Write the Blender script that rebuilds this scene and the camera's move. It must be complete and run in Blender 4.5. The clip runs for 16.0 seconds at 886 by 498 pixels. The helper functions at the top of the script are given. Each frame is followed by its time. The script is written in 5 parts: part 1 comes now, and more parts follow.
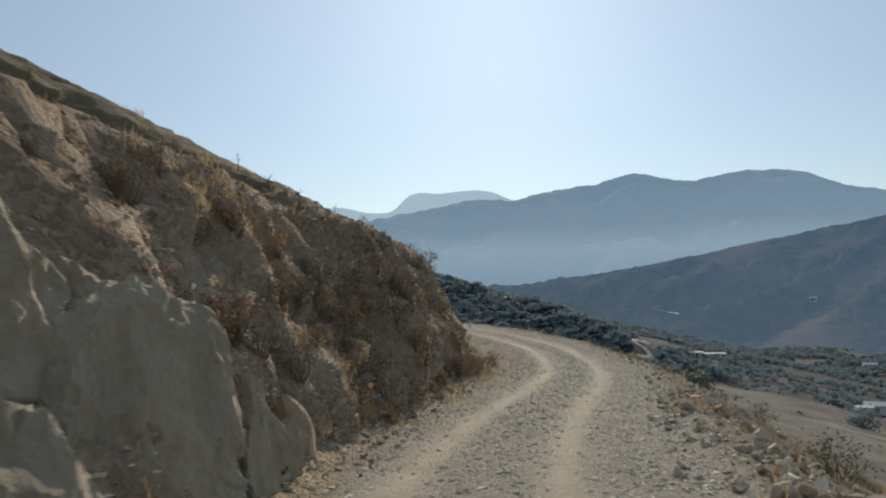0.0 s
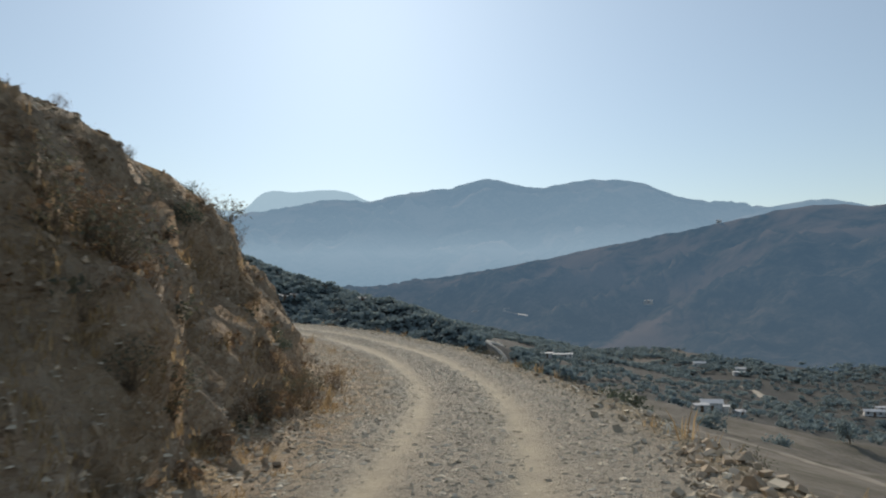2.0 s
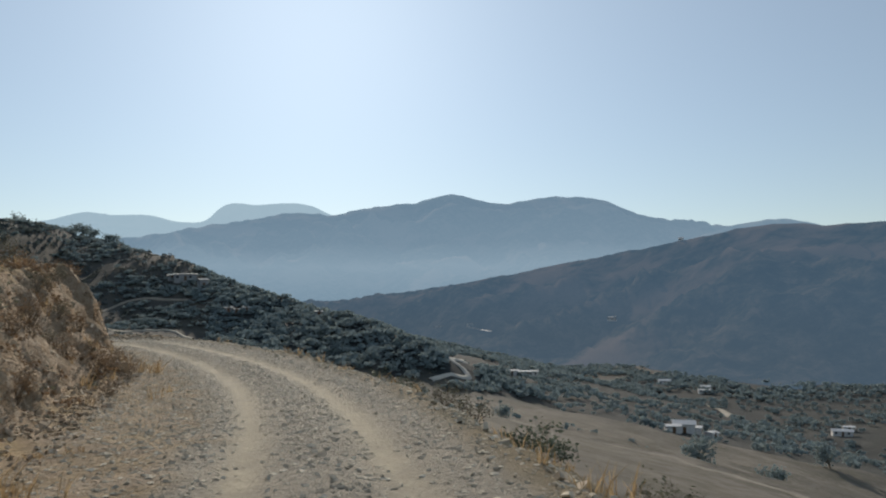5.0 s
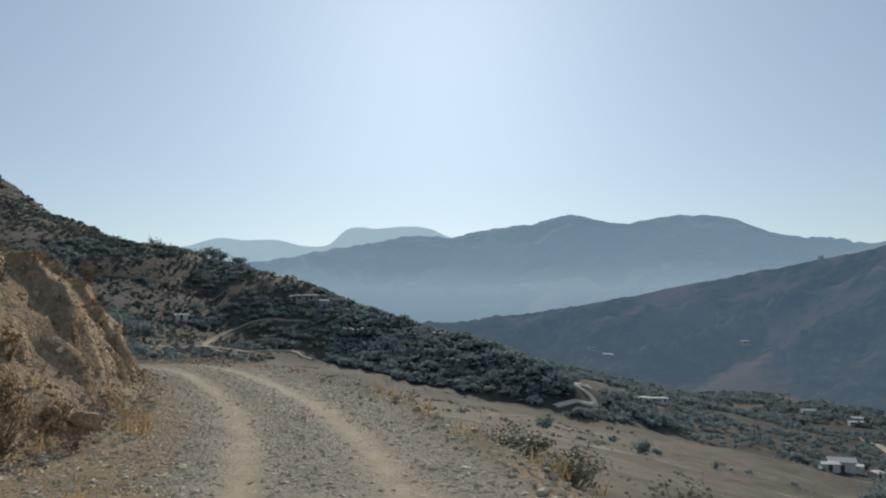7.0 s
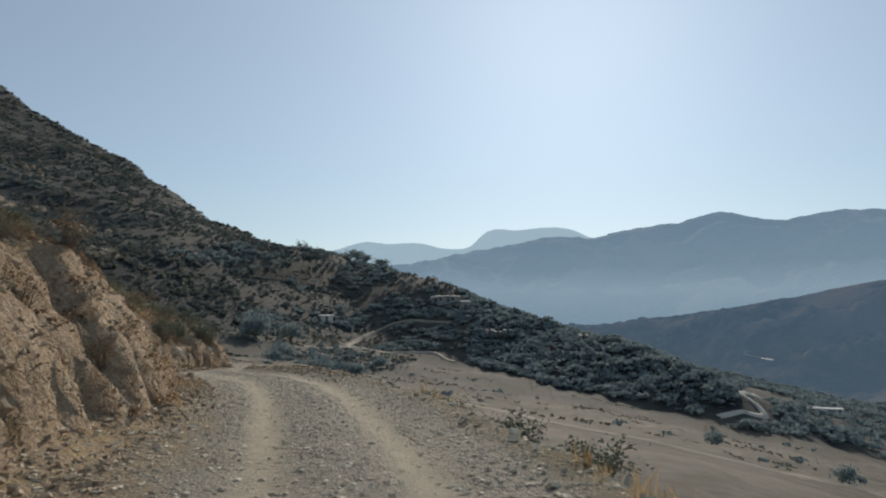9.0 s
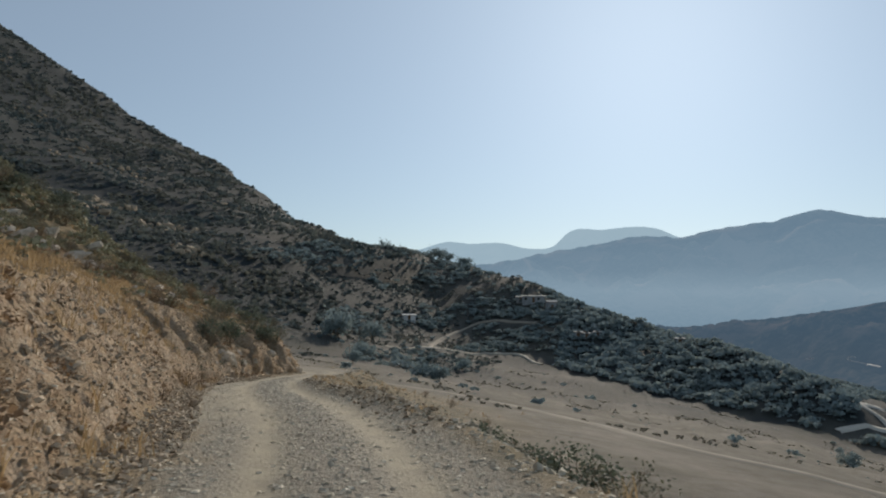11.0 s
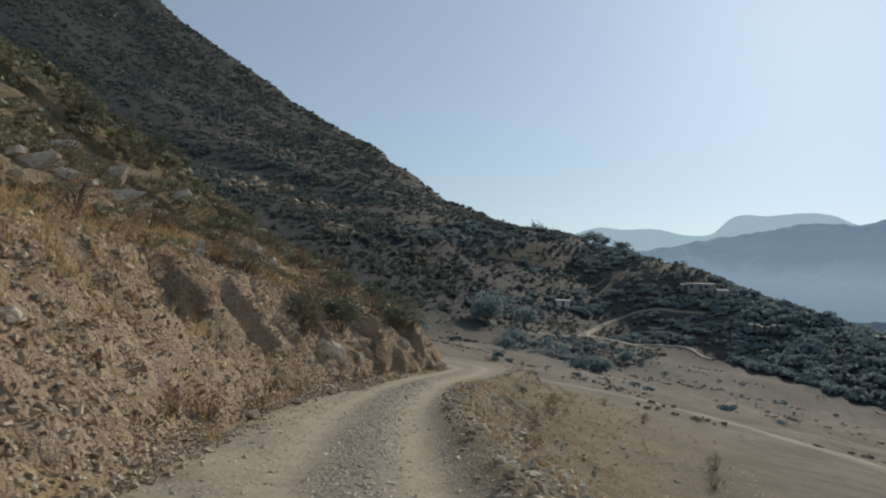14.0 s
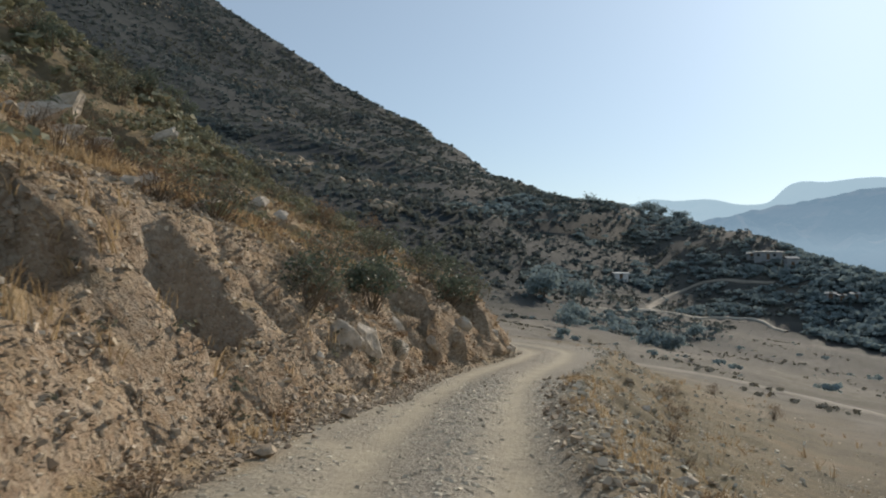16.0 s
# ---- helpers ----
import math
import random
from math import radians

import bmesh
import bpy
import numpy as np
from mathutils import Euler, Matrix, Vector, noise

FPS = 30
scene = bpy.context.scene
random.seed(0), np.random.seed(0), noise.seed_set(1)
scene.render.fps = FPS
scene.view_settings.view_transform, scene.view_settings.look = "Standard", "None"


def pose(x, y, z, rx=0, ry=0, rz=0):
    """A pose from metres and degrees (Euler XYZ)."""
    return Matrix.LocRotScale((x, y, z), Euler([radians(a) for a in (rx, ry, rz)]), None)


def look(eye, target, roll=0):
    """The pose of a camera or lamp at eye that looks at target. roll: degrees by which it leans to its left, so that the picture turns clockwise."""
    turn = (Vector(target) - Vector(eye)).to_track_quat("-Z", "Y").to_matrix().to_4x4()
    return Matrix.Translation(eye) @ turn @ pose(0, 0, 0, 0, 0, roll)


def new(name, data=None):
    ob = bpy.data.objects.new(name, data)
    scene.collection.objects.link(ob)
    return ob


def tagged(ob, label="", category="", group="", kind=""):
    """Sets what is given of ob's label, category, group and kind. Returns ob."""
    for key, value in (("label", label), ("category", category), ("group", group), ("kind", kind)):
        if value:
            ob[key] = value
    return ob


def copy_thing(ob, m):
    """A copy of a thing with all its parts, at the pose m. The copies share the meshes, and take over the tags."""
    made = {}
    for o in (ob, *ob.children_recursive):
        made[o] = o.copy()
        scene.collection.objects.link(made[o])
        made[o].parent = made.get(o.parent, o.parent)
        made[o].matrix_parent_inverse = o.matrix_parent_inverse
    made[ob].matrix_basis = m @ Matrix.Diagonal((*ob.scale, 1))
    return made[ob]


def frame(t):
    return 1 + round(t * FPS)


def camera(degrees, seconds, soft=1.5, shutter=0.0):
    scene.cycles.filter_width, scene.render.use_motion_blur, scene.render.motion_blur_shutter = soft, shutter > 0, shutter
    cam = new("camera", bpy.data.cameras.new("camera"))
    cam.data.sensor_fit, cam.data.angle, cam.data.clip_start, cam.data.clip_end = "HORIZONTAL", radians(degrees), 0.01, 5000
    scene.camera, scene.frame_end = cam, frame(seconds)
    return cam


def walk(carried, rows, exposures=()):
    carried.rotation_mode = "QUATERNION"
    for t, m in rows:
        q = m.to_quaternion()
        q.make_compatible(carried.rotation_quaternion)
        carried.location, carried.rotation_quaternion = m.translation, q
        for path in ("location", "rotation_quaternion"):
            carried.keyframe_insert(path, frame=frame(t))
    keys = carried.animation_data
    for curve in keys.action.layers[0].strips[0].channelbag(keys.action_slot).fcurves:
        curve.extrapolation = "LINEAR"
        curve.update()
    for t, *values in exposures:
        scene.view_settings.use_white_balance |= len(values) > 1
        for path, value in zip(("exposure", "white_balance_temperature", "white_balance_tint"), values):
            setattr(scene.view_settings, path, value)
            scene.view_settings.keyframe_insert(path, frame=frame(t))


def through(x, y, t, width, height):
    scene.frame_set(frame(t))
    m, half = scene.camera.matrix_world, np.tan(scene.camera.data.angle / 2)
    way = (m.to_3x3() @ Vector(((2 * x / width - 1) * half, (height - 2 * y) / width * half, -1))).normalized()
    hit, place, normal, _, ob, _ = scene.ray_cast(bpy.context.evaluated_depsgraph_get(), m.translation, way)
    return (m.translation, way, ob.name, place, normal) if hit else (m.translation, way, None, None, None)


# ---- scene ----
cam = camera(60.9, 16.0, soft=2.0, shutter=0.25)
PATH = [
    (0, (0.003, -0.002, 1.499), (-0.005, 1.997, 1.574), -1.5),
    (0.5, (0.0, 2.236, 1.366), (0.054, 4.234, 1.429), -0.9),
    (1, (0.131, 4.524, 1.225), (0.271, 6.518, 1.288), -1.1),
    (1.5, (0.359, 6.655, 1.043), (0.609, 8.638, 1.097), -1.3),
    (2, (0.717, 8.865, 0.901), (1.09, 10.829, 0.972), -0.8),
    (2.5, (1.158, 11.005, 0.781), (1.617, 12.95, 0.863), -1.2),
    (3, (1.674, 13.268, 0.643), (2.185, 15.199, 0.728), -1.4),
    (5.5, (4.191, 23.986, 0.028), (4.626, 25.934, 0.148), 0.5),
    (6, (4.482, 26.29, -0.053), (4.824, 28.257, 0.071), -0.2),
    (6.5, (4.651, 28.571, -0.167), (4.907, 30.549, -0.022), -0.9),
    (7, (4.741, 30.886, -0.209), (4.9, 32.872, -0.039), -0.2),
    (7.5, (4.693, 33.133, -0.264), (4.755, 35.125, -0.096), 0.7),
    (8, (4.587, 35.422, -0.272), (4.553, 37.415, -0.115), 0.6),
    (8.5, (4.367, 37.675, -0.39), (4.25, 39.664, -0.216), 0.1),
    (9, (4.066, 39.946, -0.427), (3.855, 41.927, -0.251), -0.1),
    (11.5, (1.191, 50.973, -0.44), (0.71, 52.906, -0.257), 0.3),
    (12, (0.435, 53.208, -0.454), (-0.114, 55.121, -0.259), 0.2),
    (12.5, (-0.384, 55.312, -0.498), (-0.995, 57.206, -0.296), 1.1),
    (13, (-1.234, 57.421, -0.543), (-1.91, 59.293, -0.346), 1.6),
    (13.5, (-2.116, 59.395, -0.614), (-2.853, 61.247, -0.447), 1.9),
    (14, (-3.126, 61.451, -0.672), (-3.928, 63.279, -0.545), 2.1),
    (14.5, (-4.164, 63.466, -0.779), (-5.021, 65.271, -0.687), 1.4),
    (15, (-5.265, 65.521, -0.929), (-6.17, 67.303, -0.843), 0.7),
    (15.5, (-6.327, 67.435, -1.047), (-7.239, 69.214, -0.974), 0.8),
    (16, (-7.366, 69.361, -1.197), (-8.285, 71.136, -1.13), 0.5),
]
walk(cam, [(t, look(eye, target, roll)) for t, eye, target, roll in PATH],
     [(0, 0.1), (3, 0.15), (5.5, 0.05), (8, 0.0), (9, -0.02), (12, -0.05), (13.5, -0.08), (14.5, 0.05), (15.2, 0.18), (16, 0.24)])

# ---- daylight: low sun ahead, hazy sky ----
SUN_AZIMUTH, SUN_HEIGHT = -4.0, 22.0
sun = new("sun", bpy.data.lights.new("sun", "SUN"))
sun.data.energy, sun.data.angle, sun.data.color = 3.7, radians(0.8), (1.0, 0.88, 0.73)
sun.matrix_world = pose(0, 0, 300, 90 - SUN_HEIGHT, 0, SUN_AZIMUTH + 180)
world = bpy.data.worlds.new("sky")
scene.world = world
world.use_nodes = True
wn, wl = world.node_tree.nodes, world.node_tree.links
sky = wn.new("ShaderNodeTexSky")
sky.sky_type, sky.sun_disc = "NISHITA", False
sky.sun_elevation, sky.sun_rotation = radians(SUN_HEIGHT), radians(-SUN_AZIMUTH)
sky.altitude, sky.air_density, sky.dust_density, sky.ozone_density = 300, 1.0, 0.1, 2.0
# thick dry-season haze: the clear sky's light, a pale veil over it, and the veil's brightening round the sun
veil = wn.new("ShaderNodeMix")
veil.data_type, veil.blend_type = "RGBA", "ADD"
veil.inputs["Factor"].default_value = 1.0
toward = wn.new("ShaderNodeVectorMath")
toward.operation = "DOT_PRODUCT"
wl.new(wn.new("ShaderNodeTexCoord").outputs["Generated"], toward.inputs[0])
toward.inputs[1].default_value = pose(0, 0, 0, 90 + SUN_HEIGHT, 0, SUN_AZIMUTH).to_3x3() @ Vector((0, 0, -1))


def halo(sharpness, amount):
    """Light scattered forward by the haze, falling off from the sun."""
    over = wn.new("ShaderNodeMath")
    over.operation = "MAXIMUM"
    wl.new(toward.outputs["Value"], over.inputs[0])
    power = wn.new("ShaderNodeMath")
    power.operation = "POWER"
    wl.new(over.outputs[0], power.inputs[0])
    power.inputs[1].default_value = sharpness
    times = wn.new("ShaderNodeMath")
    times.operation = "MULTIPLY"
    wl.new(power.outputs[0], times.inputs[0])
    times.inputs[1].default_value = amount
    return times.outputs[0]


glare = wn.new("ShaderNodeMath")
wl.new(halo(8.0, 0.58), glare.inputs[0])
wl.new(halo(45.0, 0.3), glare.inputs[1])
level_ = wn.new("ShaderNodeMath")
wl.new(glare.outputs[0], level_.inputs[0])
level_.inputs[1].default_value = 0.56
tint = wn.new("ShaderNodeVectorMath")
tint.operation = "SCALE"
tint.inputs[0].default_value = (6.0, 7.0, 7.7)
wl.new(level_.outputs[0], tint.inputs["Scale"])
wl.new(sky.outputs[0], veil.inputs["A"])
wl.new(tint.outputs[0], veil.inputs["B"])
wl.new(veil.outputs["Result"], wn["Background"].inputs["Color"])
wn["Background"].inputs["Strength"].default_value = 0.05


# ---- materials ----
def material(name):
    m = bpy.data.materials.new(name)
    m.use_nodes = True
    return m, m.node_tree.nodes, m.node_tree.links, m.node_tree.nodes["Principled BSDF"]


def noise_tex(n, l, vec, size, detail=4.0, rough_=0.6):
    t = n.new("ShaderNodeTexNoise")
    t.inputs["Scale"].default_value, t.inputs["Detail"].default_value, t.inputs["Roughness"].default_value = 1 / size, detail, rough_
    l.new(vec, t.inputs["Vector"])
    return t.outputs["Fac"]


def cells_tex(n, l, vec, size, out="Distance", feature="F1"):
    t = n.new("ShaderNodeTexVoronoi")
    t.feature = feature
    t.inputs["Scale"].default_value = 1 / size
    l.new(vec, t.inputs["Vector"])
    return t.outputs[out]


def ramp(n, l, fac, *stops):
    r = n.new("ShaderNodeValToRGB")
    while len(r.color_ramp.elements) < len(stops):
        r.color_ramp.elements.new(0.5)
    for e, (at, c) in zip(r.color_ramp.elements, stops):
        e.position, e.color = at, (*c, 1) if len(c) == 3 else c
    l.new(fac, r.inputs["Fac"])
    return r.outputs["Color"]


def grey(v):
    return (v, v, v)


def blend(n, l, fac, a, b, mode="MIX"):
    m = n.new("ShaderNodeMix")
    m.data_type, m.blend_type = "RGBA", mode
    for socket, value in ((m.inputs["Factor"], fac), (m.inputs["A"], a), (m.inputs["B"], b)):
        if isinstance(value, (int, float)):
            socket.default_value = value
        elif isinstance(value, tuple):
            socket.default_value = (*value, 1)
        else:
            l.new(value, socket)
    return m.outputs["Result"]


def calc(n, l, op, a, b=0.0):
    m = n.new("ShaderNodeMath")
    m.operation, m.use_clamp = op, op != "SUBTRACT"
    for socket, value in ((m.inputs[0], a), (m.inputs[1], b)):
        if isinstance(value, (int, float)):
            socket.default_value = value
        else:
            l.new(value, socket)
    return m.outputs[0]


def relief(n, l, bsdf, height, strength, distance):
    b = n.new("ShaderNodeBump")
    b.inputs["Strength"].default_value, b.inputs["Distance"].default_value = strength, distance
    l.new(height, b.inputs["Height"])
    l.new(b.outputs[0], bsdf.inputs["Normal"])


def attribute(n, name):
    a = n.new("ShaderNodeAttribute")
    a.attribute_name = name
    return a.outputs["Fac"]


def ground_material():
    m, n, l, b = material("dry_ground")
    p = n.new("ShaderNodeNewGeometry").outputs["Position"]
    road, rut, bank, wild, wood = (attribute(n, k) for k in ("road", "rut", "bank", "wild", "wood"))
    fine, mid, wide, broad = (noise_tex(n, l, p, s) for s in (0.06, 0.5, 3.5, 28.0))
    chips = cells_tex(n, l, p, 0.05, "Color")
    # gravel of the roadbed, paler and finer where wheels run
    gravel = ramp(n, l, fine, (0.25, (0.15, 0.132, 0.107)), (0.55, (0.295, 0.262, 0.208)), (0.8, (0.425, 0.382, 0.308)))
    gravel = blend(n, l, 0.35, gravel, blend(n, l, chips, (0.19, 0.175, 0.15), (0.42, 0.38, 0.31)))
    dust = ramp(n, l, mid, (0.3, (0.38, 0.325, 0.228)), (0.7, (0.48, 0.415, 0.295)))
    worn = calc(n, l, "MULTIPLY", rut, ramp(n, l, mid, (0.2, grey(0.3)), (0.6, grey(0.68))))
    bed = blend(n, l, worn, gravel, dust)
    # raw earth and broken rock of the cut
    earth = ramp(n, l, mid, (0.25, (0.175, 0.122, 0.08)), (0.48, (0.275, 0.198, 0.13)), (0.75, (0.37, 0.28, 0.19)))
    warp = n.new("ShaderNodeVectorMath")
    shake = n.new("ShaderNodeTexNoise")
    shake.inputs["Scale"].default_value, shake.inputs["Detail"].default_value = 9.0, 3.0
    l.new(p, shake.inputs["Vector"])
    warp.operation = "MULTIPLY_ADD"
    l.new(shake.outputs["Color"], warp.inputs[0])
    warp.inputs[1].default_value = (0.2, 0.2, 0.2)
    l.new(p, warp.inputs[2])
    lump_c, lump_d = (cells_tex(n, l, warp.outputs[0], 0.13, k) for k in ("Color", "Distance"))
    pebble_c, pebble_d = (cells_tex(n, l, warp.outputs[0], 0.055, k) for k in ("Color", "Distance"))
    earth = blend(n, l, 0.4, earth, ramp(n, l, lump_c, (0.15, (0.2, 0.132, 0.082)), (0.5, (0.32, 0.24, 0.165)), (0.85, (0.53, 0.445, 0.34))))
    earth = blend(n, l, 0.42, earth, ramp(n, l, pebble_c, (0.15, (0.19, 0.123, 0.075)), (0.5, (0.35, 0.262, 0.17)), (0.85, (0.53, 0.445, 0.34))))
    stone = ramp(n, l, wide, (0.35, (0.31, 0.235, 0.165)), (0.65, (0.52, 0.43, 0.335)))
    raw = blend(n, l, ramp(n, l, noise_tex(n, l, p, 1.6), (0.5, grey(0)), (0.62, grey(0.35))), earth, stone)
    up = n.new("ShaderNodeSeparateXYZ")
    l.new(n.new("ShaderNodeNewGeometry").outputs["Normal"], up.inputs[0])
    # dry grass and low scrub
    straw = ramp(n, l, mid, (0.3, (0.19, 0.135, 0.075)), (0.6, (0.37, 0.27, 0.145)), (0.8, (0.48, 0.37, 0.21)))
    scrub = ramp(n, l, wide, (0.38, (0.09, 0.085, 0.055)), (0.52, (0.16, 0.135, 0.09)), (0.72, (0.27, 0.21, 0.135)))
    grassy = blend(n, l, 0.72, straw, scrub)
    # fields and wooded slopes
    soil = ramp(n, l, broad, (0.35, (0.125, 0.118, 0.108)), (0.62, (0.185, 0.172, 0.154)))
    soil = blend(n, l, ramp(n, l, noise_tex(n, l, p, 6.0, 6.0, 0.7), (0.45, grey(0)), (0.6, grey(0.75))), soil, (0.085, 0.088, 0.07))
    soil = blend(n, l, 0.1, soil, straw)
    soil = blend(n, l, ramp(n, l, noise_tex(n, l, p, 1.6, 6.0, 0.7), (0.42, grey(0)), (0.62, grey(0.6))), soil, (0.1, 0.09, 0.062))
    soil = blend(n, l, ramp(n, l, noise_tex(n, l, p, 14.0, 5.0, 0.6), (0.52, grey(0)), (0.64, grey(0.45))), soil, (0.24, 0.21, 0.175))
    # slope ground: grazing shade and blue haze are put into its dark colour
    dimmed_maquis = ramp(n, l, noise_tex(n, l, p, 9.0, 6.0), (0.35, (0.028, 0.035, 0.037)), (0.55, (0.04, 0.046, 0.045)), (0.75, (0.056, 0.059, 0.053)))
    dimmed_maquis = blend(n, l, ramp(n, l, noise_tex(n, l, p, 75.0, 4.0, 0.55), (0.44, grey(0)), (0.58, grey(0.75))), dimmed_maquis, (0.022, 0.031, 0.036))
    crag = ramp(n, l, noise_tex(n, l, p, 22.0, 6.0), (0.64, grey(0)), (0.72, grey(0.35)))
    dimmed_maquis = blend(n, l, crag, dimmed_maquis, (0.13, 0.13, 0.122))
    wide_land = blend(n, l, wood, soil, dimmed_maquis)
    raw = blend(n, l, calc(n, l, "MULTIPLY", ramp(n, l, up.outputs["Z"], (0.62, grey(0)), (0.86, grey(0.9))), ramp(n, l, noise_tex(n, l, p, 0.9), (0.4, grey(0.25)), (0.6, grey(1)))), raw, straw)
    side = blend(n, l, bank, grassy, raw)
    near_wild = blend(n, l, attribute(n, "near"), wide_land, grassy)
    off = blend(n, l, wild, side, near_wild)
    l.new(blend(n, l, road, off, bed), b.inputs["Base Color"])
    b.inputs["Roughness"].default_value = 0.95
    b.inputs["Specular IOR Level"].default_value = 0.15
    grit = calc(n, l, "MULTIPLY", calc(n, l, "MULTIPLY", noise_tex(n, l, p, 0.16, 8.0, 0.7), noise_tex(n, l, p, 0.05, 3.0)), calc(n, l, "SUBTRACT", 1.0, calc(n, l, "MULTIPLY", rut, 0.75)))
    broken = calc(n, l, "ADD", calc(n, l, "MULTIPLY", calc(n, l, "SUBTRACT", 1.0, lump_d), 0.28), calc(n, l, "MULTIPLY", calc(n, l, "SUBTRACT", 1.0, pebble_d), 0.25))
    lumps = blend(n, l, bank, calc(n, l, "MULTIPLY", noise_tex(n, l, p, 0.45, 8.0, 0.75), 0.25), calc(n, l, "ADD", broken, calc(n, l, "MULTIPLY", noise_tex(n, l, p, 0.3, 8.0, 0.75), 0.35)))
    h = calc(n, l, "ADD", calc(n, l, "MULTIPLY", grit, 0.6), calc(n, l, "MULTIPLY", lumps, 0.8))
    relief(n, l, b, h, 1.0, 0.15)
    return m


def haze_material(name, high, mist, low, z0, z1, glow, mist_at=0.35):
    """A hill so far off that the air in front of it shines: that haze is a glow mixed over its lit surface."""
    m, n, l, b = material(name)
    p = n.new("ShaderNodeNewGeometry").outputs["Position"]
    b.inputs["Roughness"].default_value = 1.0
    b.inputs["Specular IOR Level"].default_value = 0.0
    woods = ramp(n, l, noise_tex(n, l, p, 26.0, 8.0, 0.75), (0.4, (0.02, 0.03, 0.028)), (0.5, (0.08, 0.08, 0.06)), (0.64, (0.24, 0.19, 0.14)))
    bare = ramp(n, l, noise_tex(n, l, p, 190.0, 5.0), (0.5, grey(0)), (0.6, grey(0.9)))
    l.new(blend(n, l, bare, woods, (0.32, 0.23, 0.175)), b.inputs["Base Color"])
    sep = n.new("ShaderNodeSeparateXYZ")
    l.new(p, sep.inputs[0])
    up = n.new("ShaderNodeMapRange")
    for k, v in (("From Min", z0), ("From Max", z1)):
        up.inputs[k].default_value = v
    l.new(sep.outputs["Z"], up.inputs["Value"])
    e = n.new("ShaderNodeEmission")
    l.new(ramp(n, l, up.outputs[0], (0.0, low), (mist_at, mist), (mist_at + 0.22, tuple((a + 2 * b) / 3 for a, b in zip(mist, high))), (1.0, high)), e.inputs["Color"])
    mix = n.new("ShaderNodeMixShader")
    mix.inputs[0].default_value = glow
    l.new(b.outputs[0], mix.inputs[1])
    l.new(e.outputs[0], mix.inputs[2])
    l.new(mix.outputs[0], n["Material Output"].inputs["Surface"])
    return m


GROUND = ground_material()


# ---- making meshes ----
def mesh_object(name, verts, faces, mat, parent=None, label="", smooth=False):
    """A mesh object from arrays of corners and faces."""
    me = bpy.data.meshes.new(name)
    verts = np.asarray(verts, np.float32)
    faces = np.asarray(faces, np.int32)
    k = faces.shape[1]
    me.vertices.add(len(verts))
    me.vertices.foreach_set("co", verts.ravel())
    me.loops.add(faces.size)
    me.loops.foreach_set("vertex_index", faces.ravel())
    me.polygons.add(len(faces))
    me.polygons.foreach_set("loop_start", np.arange(0, faces.size, k, dtype=np.int32))
    me.polygons.foreach_set("use_smooth", np.full(len(faces), smooth))
    me.update(calc_edges=True)
    me.validate()
    for one in mat if isinstance(mat, (list, tuple)) else [mat]:
        me.materials.append(one)
    ob = new(name, me)
    if parent:
        ob.parent = parent
    if label:
        ob["label"] = label
    return ob


def grid_faces(nu, nv):
    a = (np.arange(nu - 1)[:, None] * nv + np.arange(nv - 1)[None, :]).ravel()
    return np.stack([a, a + nv, a + nv + 1, a + 1], 1)


def widening(lo, hi, step, far_lo, far_hi, growth=1.055):
    """Grid lines: even between lo and hi, then ever wider out to the far ends."""
    mid = list(np.arange(lo, hi + step / 2, step))
    for sign, far in ((-1, far_lo), (1, far_hi)):
        gap, at, out = step, mid[0] if sign < 0 else mid[-1], []
        while (at - far) * sign < 0:
            gap *= growth
            at += sign * gap
            out.append(at)
        mid = out[::-1] + mid if sign < 0 else mid + out
    return np.array(mid)


def plain_material(name, low, high, size, roughness=0.9, bump=0.0, spread=(0.3, 0.7), vary=0.0, through=0.0):
    """A mottled matt material; vary: how far each island or object differs; through: light let through thin leaves."""
    m, n, l, b = material(name)
    p = n.new("ShaderNodeNewGeometry").outputs["Position"]
    tex = noise_tex(n, l, p, size, 6.0)
    c = ramp(n, l, tex, (spread[0], low), (spread[1], high))
    if vary:
        g = n.new("ShaderNodeNewGeometry")
        c = blend(n, l, vary, c, ramp(n, l, g.outputs["Random Per Island"], (0.0, tuple(v * 0.65 for v in low)), (0.5, low), (1.0, tuple(min(1, v * 1.25) for v in high))))
    l.new(c, b.inputs["Base Color"])
    b.inputs["Roughness"].default_value, b.inputs["Specular IOR Level"].default_value = roughness, 0.2
    if bump:
        relief(n, l, b, noise_tex(n, l, p, size * 0.4, 8.0, 0.7), 0.8, bump)
    if through:
        t = n.new("ShaderNodeBsdfTranslucent")
        l.new(c, t.inputs["Color"])
        mix = n.new("ShaderNodeMixShader")
        mix.inputs[0].default_value = through
        l.new(b.outputs[0], mix.inputs[1])
        l.new(t.outputs[0], mix.inputs[2])
        l.new(mix.outputs[0], n["Material Output"].inputs["Surface"])
    return m


ROCK = plain_material("grey_rock", (0.27, 0.21, 0.145), (0.45, 0.36, 0.26), 0.25, 0.9, 0.05)
ROCK_PALE = plain_material("pale_rock", (0.4, 0.33, 0.25), (0.63, 0.55, 0.45), 0.2, 0.9, 0.05)


